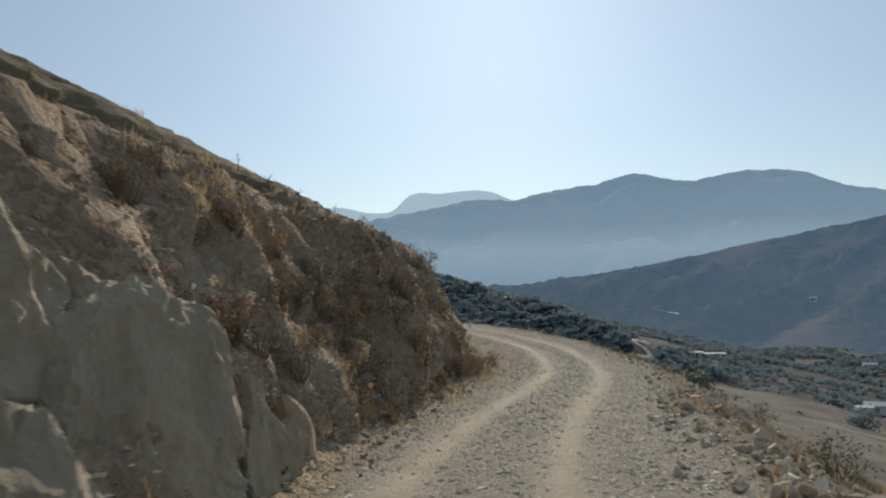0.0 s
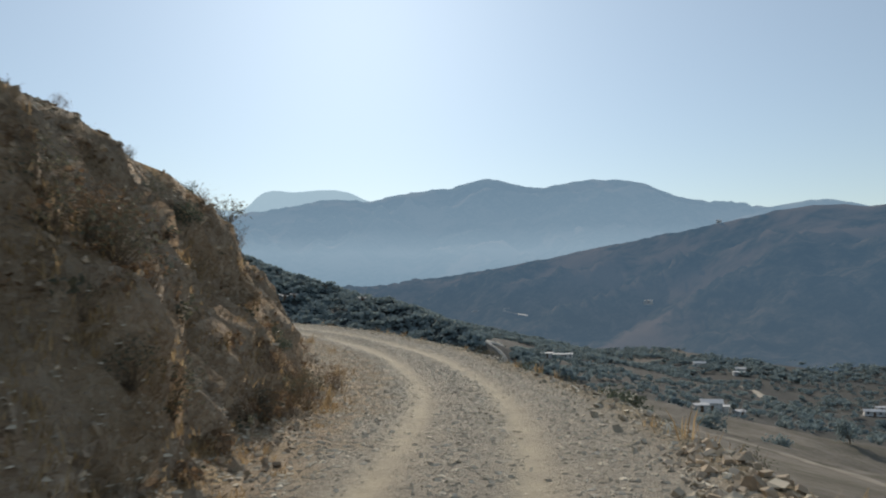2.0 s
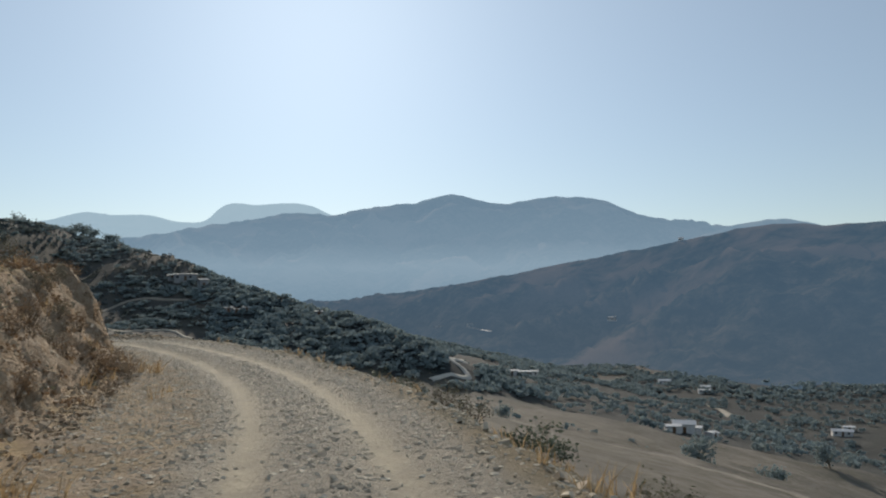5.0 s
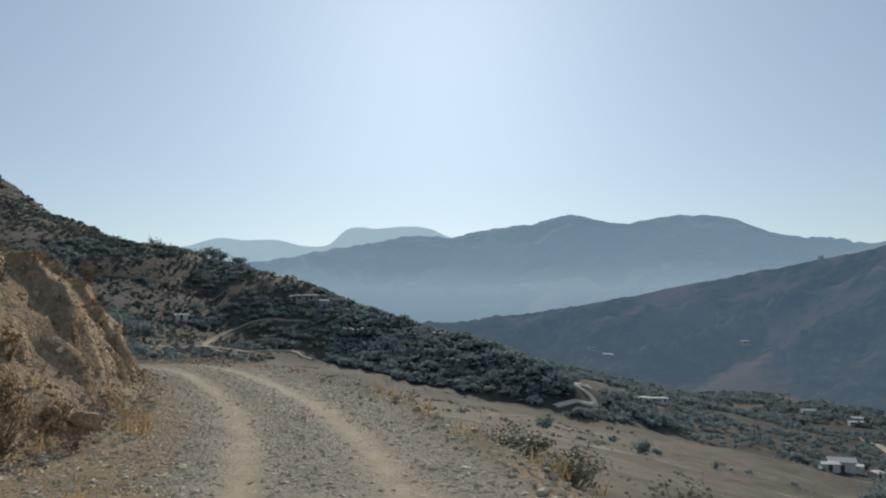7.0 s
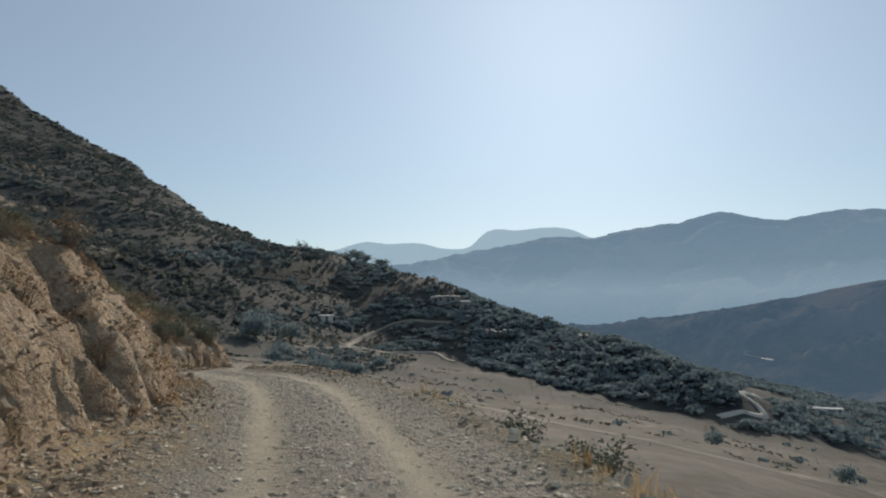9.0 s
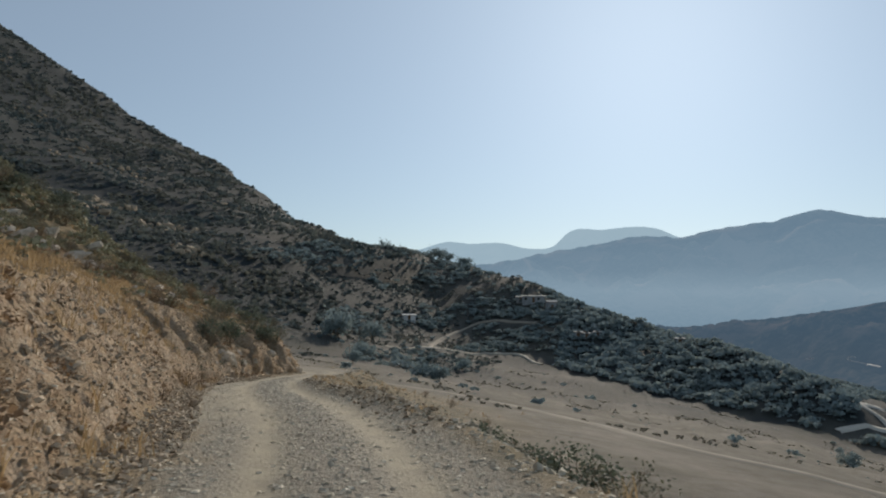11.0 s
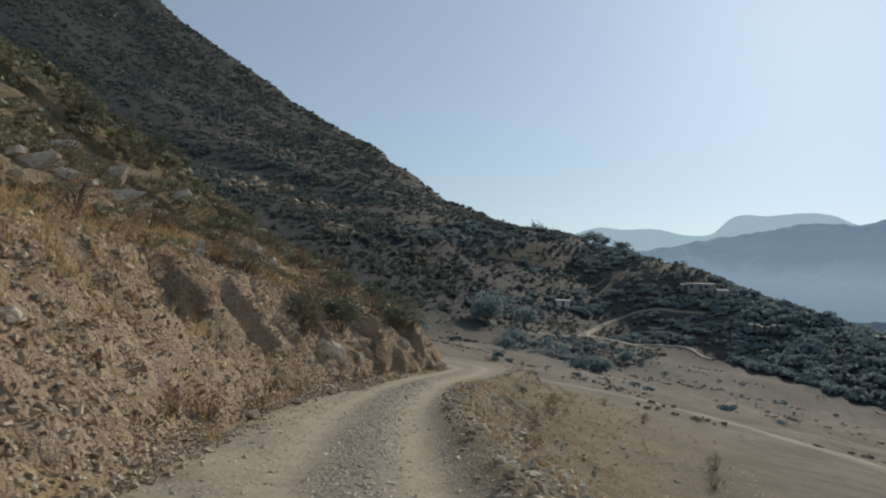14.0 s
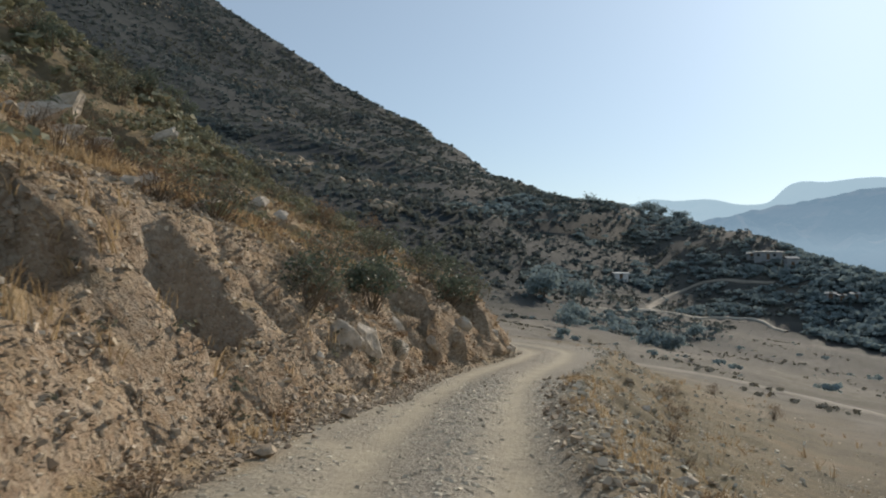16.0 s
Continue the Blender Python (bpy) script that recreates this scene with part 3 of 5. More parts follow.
for key, values in (("road", RD), ("rut", RUT), ("bank", BANK), ("wild", WILD), ("wood", WOOD), ("near", CLOSE)):
    ground.data.attributes.new(key, "FLOAT", "POINT").data.foreach_set("value", values.astype(np.float32))
tagged(ground, "dry stony hillside with a rutted gravel road cut into it", "ground", kind="structure")


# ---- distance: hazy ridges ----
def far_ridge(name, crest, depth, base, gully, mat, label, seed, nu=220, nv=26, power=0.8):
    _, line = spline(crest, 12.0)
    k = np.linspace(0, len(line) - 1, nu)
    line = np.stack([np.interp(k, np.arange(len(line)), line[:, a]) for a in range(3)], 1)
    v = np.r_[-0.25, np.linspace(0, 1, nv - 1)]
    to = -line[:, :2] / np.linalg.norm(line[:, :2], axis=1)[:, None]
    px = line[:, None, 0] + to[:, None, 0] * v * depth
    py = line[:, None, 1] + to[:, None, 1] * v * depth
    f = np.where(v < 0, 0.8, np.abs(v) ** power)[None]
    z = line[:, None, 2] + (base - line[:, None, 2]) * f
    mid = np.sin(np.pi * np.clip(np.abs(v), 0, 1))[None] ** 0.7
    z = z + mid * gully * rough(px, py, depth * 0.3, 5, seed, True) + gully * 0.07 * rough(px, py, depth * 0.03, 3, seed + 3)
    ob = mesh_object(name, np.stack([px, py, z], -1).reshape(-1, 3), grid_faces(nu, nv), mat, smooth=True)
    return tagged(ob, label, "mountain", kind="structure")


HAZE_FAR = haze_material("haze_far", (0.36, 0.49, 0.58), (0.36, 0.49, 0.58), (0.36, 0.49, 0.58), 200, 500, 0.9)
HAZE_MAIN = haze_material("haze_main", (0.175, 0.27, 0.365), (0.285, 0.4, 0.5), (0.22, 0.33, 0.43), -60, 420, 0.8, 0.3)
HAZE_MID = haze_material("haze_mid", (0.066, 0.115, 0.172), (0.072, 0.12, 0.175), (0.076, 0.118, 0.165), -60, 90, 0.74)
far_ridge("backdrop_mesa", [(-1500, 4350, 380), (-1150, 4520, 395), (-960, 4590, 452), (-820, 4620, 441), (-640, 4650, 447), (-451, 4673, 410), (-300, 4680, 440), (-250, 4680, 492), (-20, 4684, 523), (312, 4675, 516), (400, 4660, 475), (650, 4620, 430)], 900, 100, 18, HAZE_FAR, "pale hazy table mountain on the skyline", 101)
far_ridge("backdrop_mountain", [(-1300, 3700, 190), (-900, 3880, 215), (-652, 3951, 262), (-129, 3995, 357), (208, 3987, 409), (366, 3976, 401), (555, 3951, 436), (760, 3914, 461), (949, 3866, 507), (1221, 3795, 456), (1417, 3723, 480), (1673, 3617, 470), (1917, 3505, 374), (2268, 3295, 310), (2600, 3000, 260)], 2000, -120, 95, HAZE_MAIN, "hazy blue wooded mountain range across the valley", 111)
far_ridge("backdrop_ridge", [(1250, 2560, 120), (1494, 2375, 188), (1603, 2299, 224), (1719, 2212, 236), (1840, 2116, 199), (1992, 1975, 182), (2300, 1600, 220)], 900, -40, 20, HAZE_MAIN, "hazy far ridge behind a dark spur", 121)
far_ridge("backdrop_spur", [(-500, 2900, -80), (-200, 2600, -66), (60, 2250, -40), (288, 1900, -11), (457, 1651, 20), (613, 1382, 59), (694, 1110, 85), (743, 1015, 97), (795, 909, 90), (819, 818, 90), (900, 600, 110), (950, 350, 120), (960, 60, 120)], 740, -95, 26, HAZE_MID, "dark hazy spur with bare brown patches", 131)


# ---- small builders ----
def drop_to(x, y):
    """The ground sheet's height under each place."""
    x, y = np.atleast_1d(np.asarray(x, float)), np.atleast_1d(np.asarray(y, float))
    i, j = np.clip(np.searchsorted(gx, x) - 1, 0, len(gx) - 2), np.clip(np.searchsorted(gy, y) - 1, 0, len(gy) - 2)
    u, v = (x - gx[i]) / (gx[i + 1] - gx[i]), (y - gy[j]) / (gy[j + 1] - gy[j])
    return zg[i, j] * (1 - u) * (1 - v) + zg[i + 1, j] * u * (1 - v) + zg[i, j + 1] * (1 - u) * v + zg[i + 1, j + 1] * u * v


def settle(x, y):
    """The place on the ground sheet, broken faces included, that stands for each plan place."""
    x, y = np.atleast_1d(np.asarray(x, float)), np.atleast_1d(np.asarray(y, float))
    i, j = np.clip(np.searchsorted(gx, x) - 1, 0, len(gx) - 2), np.clip(np.searchsorted(gy, y) - 1, 0, len(gy) - 2)
    u, v = ((x - gx[i]) / (gx[i + 1] - gx[i]))[:, None], ((y - gy[j]) / (gy[j + 1] - gy[j]))[:, None]
    p, k = SHEET, i * len(gy) + j
    return p[k] * (1 - u) * (1 - v) + p[k + len(gy)] * u * (1 - v) + p[k + 1] * (1 - u) * v + p[k + len(gy) + 1] * u * v


def road_place(s, d):
    """World places at s metres along the road and d to its left."""
    s, d = np.asarray(s, float), np.asarray(d, float)
    k = np.clip(((s - ROAD_S[0]) / 0.3).astype(int), 0, len(ROAD_P) - 2)
    v = (s - ROAD_S[k]) / 0.3
    p = ROAD_P[k, :2] + (ROAD_P[k + 1, :2] - ROAD_P[k, :2]) * v[:, None]
    t = ROAD_T[k]
    return p[:, 0] - t[:, 1] * d, p[:, 1] + t[:, 0] * d


PHI = (1 + 5**0.5) / 2
ICO_V = np.array([(-1, PHI, 0), (1, PHI, 0), (-1, -PHI, 0), (1, -PHI, 0), (0, -1, PHI), (0, 1, PHI), (0, -1, -PHI), (0, 1, -PHI), (PHI, 0, -1), (PHI, 0, 1), (-PHI, 0, -1), (-PHI, 0, 1)]) / 1.902
ICO_F = np.array([(0, 11, 5), (0, 5, 1), (0, 1, 7), (0, 7, 10), (0, 10, 11), (1, 5, 9), (5, 11, 4), (11, 10, 2), (10, 7, 6), (7, 1, 8), (3, 9, 4), (3, 4, 2), (3, 2, 6), (3, 6, 8), (3, 8, 9), (4, 9, 5), (2, 4, 11), (6, 2, 10), (8, 6, 7), (9, 8, 1)])


def turns(rng, n):
    """n random rotations."""
    q = rng.normal(size=(n, 4))
    q /= np.linalg.norm(q, axis=1)[:, None]
    w, x, y, z = q.T
    return np.stack([np.stack([1 - 2 * (y * y + z * z), 2 * (x * y - z * w), 2 * (x * z + y * w)], -1),
                     np.stack([2 * (x * y + z * w), 1 - 2 * (x * x + z * z), 2 * (y * z - x * w)], -1),
                     np.stack([2 * (x * z - y * w), 2 * (y * z + x * w), 1 - 2 * (x * x + y * y)], -1)], 1)


CHIP_V = np.array([(-1, -0.9, -0.8), (1, -0.8, -0.9), (0.8, 1, -0.8), (-0.9, 0.8, -0.9), (-0.8, -0.7, 0.9), (0.7, -0.9, 0.7), (0.9, 0.7, 0.9), (-0.7, 0.9, 0.7)], float) * 0.72
CHIP_F = np.array([(0, 2, 1), (0, 3, 2), (4, 5, 6), (4, 6, 7), (0, 1, 5), (0, 5, 4), (1, 2, 6), (1, 6, 5), (2, 3, 7), (2, 7, 6), (3, 0, 4), (3, 4, 7)])
HALF_V = np.array([(1, 0, -0.4), (0.1, 1, -0.4), (-1, 0.1, -0.4), (0, -1, -0.4), (0.35, 0.3, 0.6), (-0.35, -0.25, 0.6)], float)
HALF_F = np.array([(0, 1, 4), (2, 3, 5), (1, 2, 5), (1, 5, 4), (3, 0, 4), (3, 4, 5)])


def stones(name, places, sizes, mat, label, seed, tiny=False):
    """Loose stones lying half sunk at the places: one joined mesh; tiny: with fewer faces each."""
    rng = np.random.default_rng(seed)
    n = len(places)
    body, skin = (HALF_V, HALF_F) if tiny == "half" else (CHIP_V, CHIP_F) if tiny else (ICO_V, ICO_F)
    v = body[None] * rng.uniform(0.7, 1.3, (n, len(body), 1)) * rng.uniform((0.7, 0.5, 0.3), (1.4, 1.0, 0.75), (n, 1, 3))
    if tiny == "half":
        a = rng.uniform(0, 6.283, n)
        c, s, o = np.cos(a), np.sin(a), 0 * a
        spin = np.stack([np.stack([c, -s, o], -1), np.stack([s, c, o], -1), np.stack([o, o, o + 1], -1)], 1)
    else:
        spin = turns(rng, n)
    v = np.einsum("nij,nkj->nki", spin, v) * sizes[:, None, None]
    v[:, :, 2] *= 0.5 if tiny == "half" else 0.8
    v += places[:, None, :] + np.stack([0 * sizes, 0 * sizes, 0.22 * sizes], 1)[:, None]
    f = skin[None] + len(body) * np.arange(n)[:, None, None]
    return tagged(mesh_object(name, v.reshape(-1, 3), f.reshape(-1, 3), mat), label, "stones", kind="stuff")


def quads(centres, normals_rot, wide, high):
    """Small leaf-like quads, each turned at random, slightly folded to a point."""
    n = len(centres)
    base = np.array([(-0.5, -0.5, 0), (0.5, -0.35, 0.12), (0.45, 0.5, -0.06), (-0.4, 0.42, 0.1)])
    v = base[None] * np.stack([wide, high, wide], 1)[:, None]
    v = np.einsum("nij,nkj->nki", normals_rot, v) + centres[:, None]
    return v.reshape(-1, 3), np.arange(4 * n).reshape(n, 4)


def sticks(a, b, ra, rb):
    """Thin three-sided tapering sticks from a to b."""
    n = len(a)
    d = b - a
    d = d / np.maximum(np.linalg.norm(d, axis=1), 1e-6)[:, None]
    side = np.cross(d, np.where(np.abs(d[:, 2:]) > 0.9, [[1.0, 0, 0]], [[0, 0, 1.0]]))
    side /= np.linalg.norm(side, axis=1)[:, None]
    up = np.cross(d, side)
    ring = [(math.cos(q), math.sin(q)) for q in (0, 2.094, 4.189)]
    v = np.stack([a + (side * c + up * s) * ra[:, None] for c, s in ring] + [b + (side * c + up * s) * rb[:, None] for c, s in ring], 1)
    f = np.array([(0, 1, 4, 3), (1, 2, 5, 4), (2, 0, 3, 5)])[None] + 6 * np.arange(n)[:, None, None]
    return v.reshape(-1, 3), f.reshape(-1, 4)


def rock_mesh(seed, squash=(1, 1, 1), cuts=15, grain=0.1, detail=3):
    """An angular rock about 1 m across: a ball cut by planes, then roughened."""
    rng = np.random.default_rng(seed)
    bm = bmesh.new()
    bmesh.ops.create_icosphere(bm, subdivisions=detail, radius=0.62)
    v = np.array([p.co for p in bm.verts])
    f = np.array([[p.index for p in q.verts] for q in bm.faces])
    bm.free()
    for _ in range(cuts):
        n = rng.normal(size=3)
        n /= np.linalg.norm(n)
        over = np.maximum(v @ n - rng.uniform(0.27, 0.47), 0)
        v = v - over[:, None] * n * 0.95
    off = np.array([noise.fractal(Vector(p * 4.5 + seed), 0.7, 2.1, 6) for p in v])
    v = v * (1 + grain * off)[:, None] * np.array(squash)
    return v, f


def rock(name, place, size, seed, mat, squash, turn, label, category="rock", group="", sink=0.25, smooth=False):
    v, f = rock_mesh(seed, squash, detail=4 if size > 0.9 else 3)
    v = v * size
    v[:, 2] += -v[:, 2].min() - sink * (v[:, 2].max() - v[:, 2].min())
    ob = mesh_object(name, v, f, mat, smooth=smooth)
    ob.matrix_world = pose(*place, *turn)
    return tagged(ob, label, category, group)


# ---- rock faces and boulders on the cut bank ----
def bank_rock(s, d, size, seed, mat, squash, turn, label, group="boulders on the cut bank", sink=0.3):
    x, y = road_place([s], [d])
    return rock("boulder", tuple(map(float, settle(x, y)[0])), size, seed, mat, squash, turn, label, "boulder", group, sink)


def slab(s, d, base, long, deep, high, turn, seed, rag=0.16):
    """A rock face: a thick upright slab with a flat front, chipped corners and a ragged crest."""
    rng = np.random.default_rng(seed)
    bm = bmesh.new()
    bmesh.ops.create_cube(bm, size=2.0)
    bmesh.ops.subdivide_edges(bm, edges=bm.edges[:], cuts=34, use_grid_fill=True)
    v = np.array([p.co for p in bm.verts])
    f = np.array([[p.index for p in q.verts] for q in bm.faces])
    bm.free()
    v = v / (np.abs(v) ** 18).sum(1)[:, None] ** (1 / 18)
    for _ in range(14):
        n = rng.normal(size=3) * [1, 0.35, 1]
        n /= np.linalg.norm(n)
        over = np.maximum(v @ n - rng.uniform(1.0, 1.25), 0)
        v = v - over[:, None] * n * 0.9
    v[:, 1] += 0.06 * np.abs(((v[:, 0] * 1.7 + 0.25 * v[:, 2] + seed) % 1.0) - 0.5) + 0.03 * np.abs(((v[:, 2] * 1.3 - 0.4 * v[:, 0]) % 1.0) - 0.5)
    v[:, 2] *= 1 + rag * np.array([noise.fractal(Vector((p[0] * 1.6 + seed, 0.4 * p[1], 3.0)), 0.8, 2.1, 5) for p in v]) * (v[:, 2] > -0.5)
    v[:, 0] *= 1 + rag * 0.8 * np.array([noise.fractal(Vector((p[2] * 2.0 + seed, 0.4 * p[1], 7.0)), 0.8, 2.1, 5) for p in v])
    edge_ = np.clip(np.maximum(np.abs(v[:, 0]), v[:, 2]) - 0.6, 0, 0.5) * 2
    off = np.array([noise.fractal(Vector(p * 2.2 + seed), 0.8, 2.1, 6) for p in v])
    v = v * (1 + (0.035 + 0.16 * edge_) * off)[:, None] * [long / 2, deep / 2, high / 2]
    cell = np.array([noise.voronoi(Vector((p[0] * 2.3 + seed, p[1] * 2.3, p[2] * 1.5)))[0] for p in v])
    v[:, 1] += 0.16 * (cell[:, 1] - cell[:, 0]).clip(0, 0.35)
    v[:, 2] += high / 2
    x, y = road_place([s], [d])
    z = float(np.interp(s, ROAD_S, ROAD_P[:, 2])) + base
    ob = mesh_object("rock_face", v, f, ROCK_SLAB, smooth=False)
    ob.matrix_world = pose(float(x[0]), float(y[0]), z, *turn)
    return tagged(ob, "smooth olive-grey rock face with a ragged crest", "rock face", "rock faces")


for one in ((5.15, 2.75, -0.15, 2.2, 1.5, 2.1, (-8, 4, 75), 11, 0.1), (3.9, 3.2, 1.0, 1.9, 1.5, 1.5, (-14, 8, 80), 12, 0.1),
            (3.2, 2.1, -0.2, 1.6, 0.9, 1.42, (-12, 5, 78), 13, 0.25), (6.6, 2.3, -0.1, 0.6, 0.8, 1.15, (-10, 14, 72), 14, 0.3), (7.4, 2.25, -0.1, 0.45, 0.6, 0.75, (-10, 18, 60), 15, 0.3)):
    slab(*one)
for s, d, size, turn in ((86.8, 2.9, 1.0, 30), (87.9, 2.7, 0.9, 50), (88.9, 2.7, 0.8, 20), (89.8, 2.5, 0.7, 60)):
    bank_rock(s, d, size, 140 + turn, ROCK_PALE, (0.7, 0.6, 1.0), (12, -28, turn), "pale layered rock breaking out of the bank", "limestone outcrops", 0.35)
bank_rock(8.3, 2.3, 0.7, 15, ROCK, (0.7, 0.9, 1.1), (0, -20, 45), "grey boulder wedged in the foot of the bank")
PALE = "pale weathered limestone outcrop on the dry hillside"
for s, d, size, turn in ((84.6, 11.9, 1.0, 40), (85.0, 11.4, 1.3, 55), (85.6, 10.9, 1.1, 48), (86.3, 10.5, 0.8, 60), (87.0, 9.9, 1.2, 50), (87.7, 9.6, 0.9, 66), (88.4, 9.2, 0.7, 45), (83.6, 12.2, 0.9, 50), (82.0, 12.3, 0.7, 58), (90.0, 8.0, 0.6, 50), (85.8, 6.6, 0.6, 52)):
    bank_rock(s, d, size, 310 + int(10 * s) % 17, ROCK_PALE, (1.4, 0.5, 0.5), (14, -22, turn), PALE, "limestone outcrops", 0.55)
rng = np.random.default_rng(6)
for k in range(14):
    s = rng.uniform(83, 89.5)
    bank_rock(s, float(bare_slope(np.array([s]))[0]) + rng.normal(0, 0.5), rng.uniform(0.25, 0.55), 330 + k, ROCK_PALE, (1.3, 0.6, 0.6), (rng.uniform(0, 25), -22, rng.uniform(30, 70)), PALE, "limestone outcrops", 0.45)
for k, (s, d, size, sq) in enumerate([(92.5, 13.6, 2.6, (1.3, 0.6, 0.7)), (91.0, 14.8, 2.0, (1.4, 0.6, 0.6)), (95.0, 12.6, 2.2, (1.5, 0.5, 0.5)), (97.5, 11.2, 1.7, (1.4, 0.6, 0.5)), (89.0, 9.8, 1.2, (1.4, 0.6, 0.5)),
                                      (99.5, 9.3, 1.6, (1.5, 0.6, 0.6)), (102.5, 8.0, 1.5, (1.4, 0.6, 0.5)), (94.0, 8.1, 1.2, (1.4, 0.6, 0.6)), (105.5, 6.6, 1.4, (1.4, 0.6, 0.6)), (100.0, 6.0, 1.1, (1.2, 0.7, 0.6)),
                                      (92.0, 2.9, 1.5, (0.7, 0.6, 0.9)), (93.2, 2.5, 1.1, (0.6, 0.7, 1.0)), (97.0, 2.5, 1.6, (0.7, 0.7, 0.9)), (98.4, 2.3, 1.3, (0.6, 0.7, 1.0)), (101.0, 2.2, 1.8, (0.8, 0.7, 0.9)), (103.0, 2.0, 1.3, (0.7, 0.7, 0.8)), (106.5, 2.2, 1.5, (0.8, 0.8, 0.7)), (86.0, 11.5, 1.5, (1.5, 0.6, 0.5)), (84.5, 13.2, 1.6, (1.4, 0.5, 0.5)), (107, 11.5, 1.5, (1.5, 0.6, 0.5)), (111, 14, 1.8, (1.5, 0.6, 0.5))]):
    bank_rock(s, d, size * (0.62 if d > 4 else 0.48), 30 + k, ROCK_PALE, sq, (0, -25, 25 + 37 * k % 60), PALE, "limestone outcrops", 0.5)
rng = np.random.default_rng(4)
for k in range(26):
    s = rng.uniform(83, 104)
    bank_rock(s, 5.4 + rng.uniform(0, 1) ** 2 * 4.5, rng.uniform(0.25, 0.65), 230 + k, ROCK_PALE, tuple(rng.uniform((0.9, 0.5, 0.45), (1.5, 0.8, 0.8))), (rng.uniform(-15, 15), rng.uniform(-30, -5), rng.uniform(20, 90)), PALE, "limestone outcrops", 0.4)
rng = np.random.default_rng(5)
for k in range(44):
    s = (rng.uniform(9, 24), rng.uniform(36, 58), rng.uniform(62, 86))[k % 3]
    u = rng.uniform(0.1, 2.4)
    d = float(along(np.array([s]), (7, 1.75), (14, 2.3), (20, 2.9), (26, 3.6), (39, 3.7), (48, 2.7), (54, 2.2), (60, 2.4), (70, 2.6), (79, 2.6), (88, 1.8))[0]) + u
    bank_rock(s, d, rng.uniform(0.16, 0.3), 60 + k, (ROCK, RUBBLE, ROCK_PALE)[1 + k % 2 if s > 60 else 0], tuple(rng.uniform(0.6, 1.1, 3)), tuple(rng.uniform(-40, 40, 3)),
              "angular grey boulder half buried in the cut bank" if s < 60 else "ochre stained boulder half buried in the cut bank")
for s, d, size in ((44.2, 3.2, 0.55), (20.0, 3.3, 0.42), (21.1, 3.3, 0.3), (21.2, 2.95, 0.24), (22.6, 3.4, 0.2), (16.7, 2.5, 0.22), (15.2, 2.3, 0.26), (89.0, 2.3, 0.45), (90.2, 2.05, 0.35), (76.9, 2.35, 0.32), (80.2, 2.1, 0.3), (66.0, 2.2, 0.3), (83.5, 1.9, 0.28)):
    bank_rock(s, d, size, 120 + int(s), ROCK, (1, 0.8, 0.7), (0, 0, 40 * d), "loose grey rock fallen at the foot of the bank", "fallen rocks", 0.15)

# ---- gravel and rubble ----
rng = np.random.default_rng(7)


def scatter(n, s0, s1, d0, d1):
    s = rng.uniform(s0, s1, n)
    d = rng.uniform(d0, d1, n)
    x, y = road_place(s, d)
    return s, d, settle(x, y)


s, d, p = scatter(78000, -2, 92, -2.8, 3.4)
in_rut = np.exp(-((np.abs(d - along(s, (55, 0.1), (65, 0.15))) - 0.8) / along(s, (55, 0.33), (65, 0.4))) ** 2)
in_rut = np.maximum(in_rut, 0.75 * along(s, (58, 0), (65, 1), (82, 1), (92, 0)) * (d > 1.0))
keep = rng.uniform(0, 1, len(s)) > 0.96 * in_rut
stones("gravel", p[keep], (0.014 + 0.042 * rng.uniform(0, 1, len(s)) ** 3)[keep], GRAVEL, "loose grey gravel along the road", 8, "half")
s, d, p = scatter(2200, 0, 110, -3.4, 4.8)
keep = (np.abs(d) > 1.5) | (np.abs(d) < 0.35)
stones("road_stones", p[keep], (0.02 + 0.03 * rng.uniform(0, 1, len(s)) ** 2)[keep], GRAVEL, "fist-sized stones on the road margins", 9)
TOE = ((-30, 2.4), (7, 1.75), (14, 2.3), (20, 2.9), (26, 3.6), (39, 3.7), (48, 2.7), (54, 2.2), (60, 2.4), (70, 2.6), (79, 2.6), (88, 1.8), (100, 1.5), (118, 2.4))
for name, count, mat, words, seed in (("bank_rubble", 36000, RUBBLE, "broken ochre stone lying on the cut bank", 10), ("pale_rubble", 46000, PALE_RUBBLE, "pale chips of stone on the cut bank", 11)):
    s, d, p = scatter(count, 0, 108, 1.4, 7.0)
    u = d - along(s, *TOE)
    keep = (u > -0.5) & (rng.uniform(0, 1, len(s)) < np.where(s > 58, 1.0, 0.85 if mat is RUBBLE else 0.35) * np.exp(-np.maximum(u - 3, 0) / 2.0) * np.clip(0.55 + 0.8 * rough(p[:, 0], p[:, 2], 1.7, 2, 95), 0.1, 1))
    stones(name, p[keep], (0.024 + np.where(u > 0, 0.06, 0.05) * rng.uniform(0, 1, len(s)) ** 3)[keep], mat, words, seed, True)
for n, s0, s1, thick, seed in ((42000, 60, 98, 1.0, 19), (12000, 33, 60, 0.7, 20), (9000, 6, 30, 0.6, 21)):
    s, d, p = scatter(n, s0, s1, 1.7, 6.2)
    u = d - along(s, *TOE)
    keep = (u > -0.3) & (rng.uniform(0, 1, len(s)) < thick * np.clip(1.2 - u / 4, 0.1, 0.9) * np.clip(0.7 + 0.9 * rough(p[:, 0] + p[:, 1], p[:, 2] * 1.5, 1.1, 2, 99), 0.15, 1))
    stones("scree", p[keep], (0.016 + 0.05 * rng.uniform(0, 1, len(s)) ** 2.5)[keep], SCREE, "loose ochre and pale scree covering the bank", seed, True)
s, d, p = scatter(15000, 0, 108, 1.8, 9.0)
u = d - along(s, *TOE)
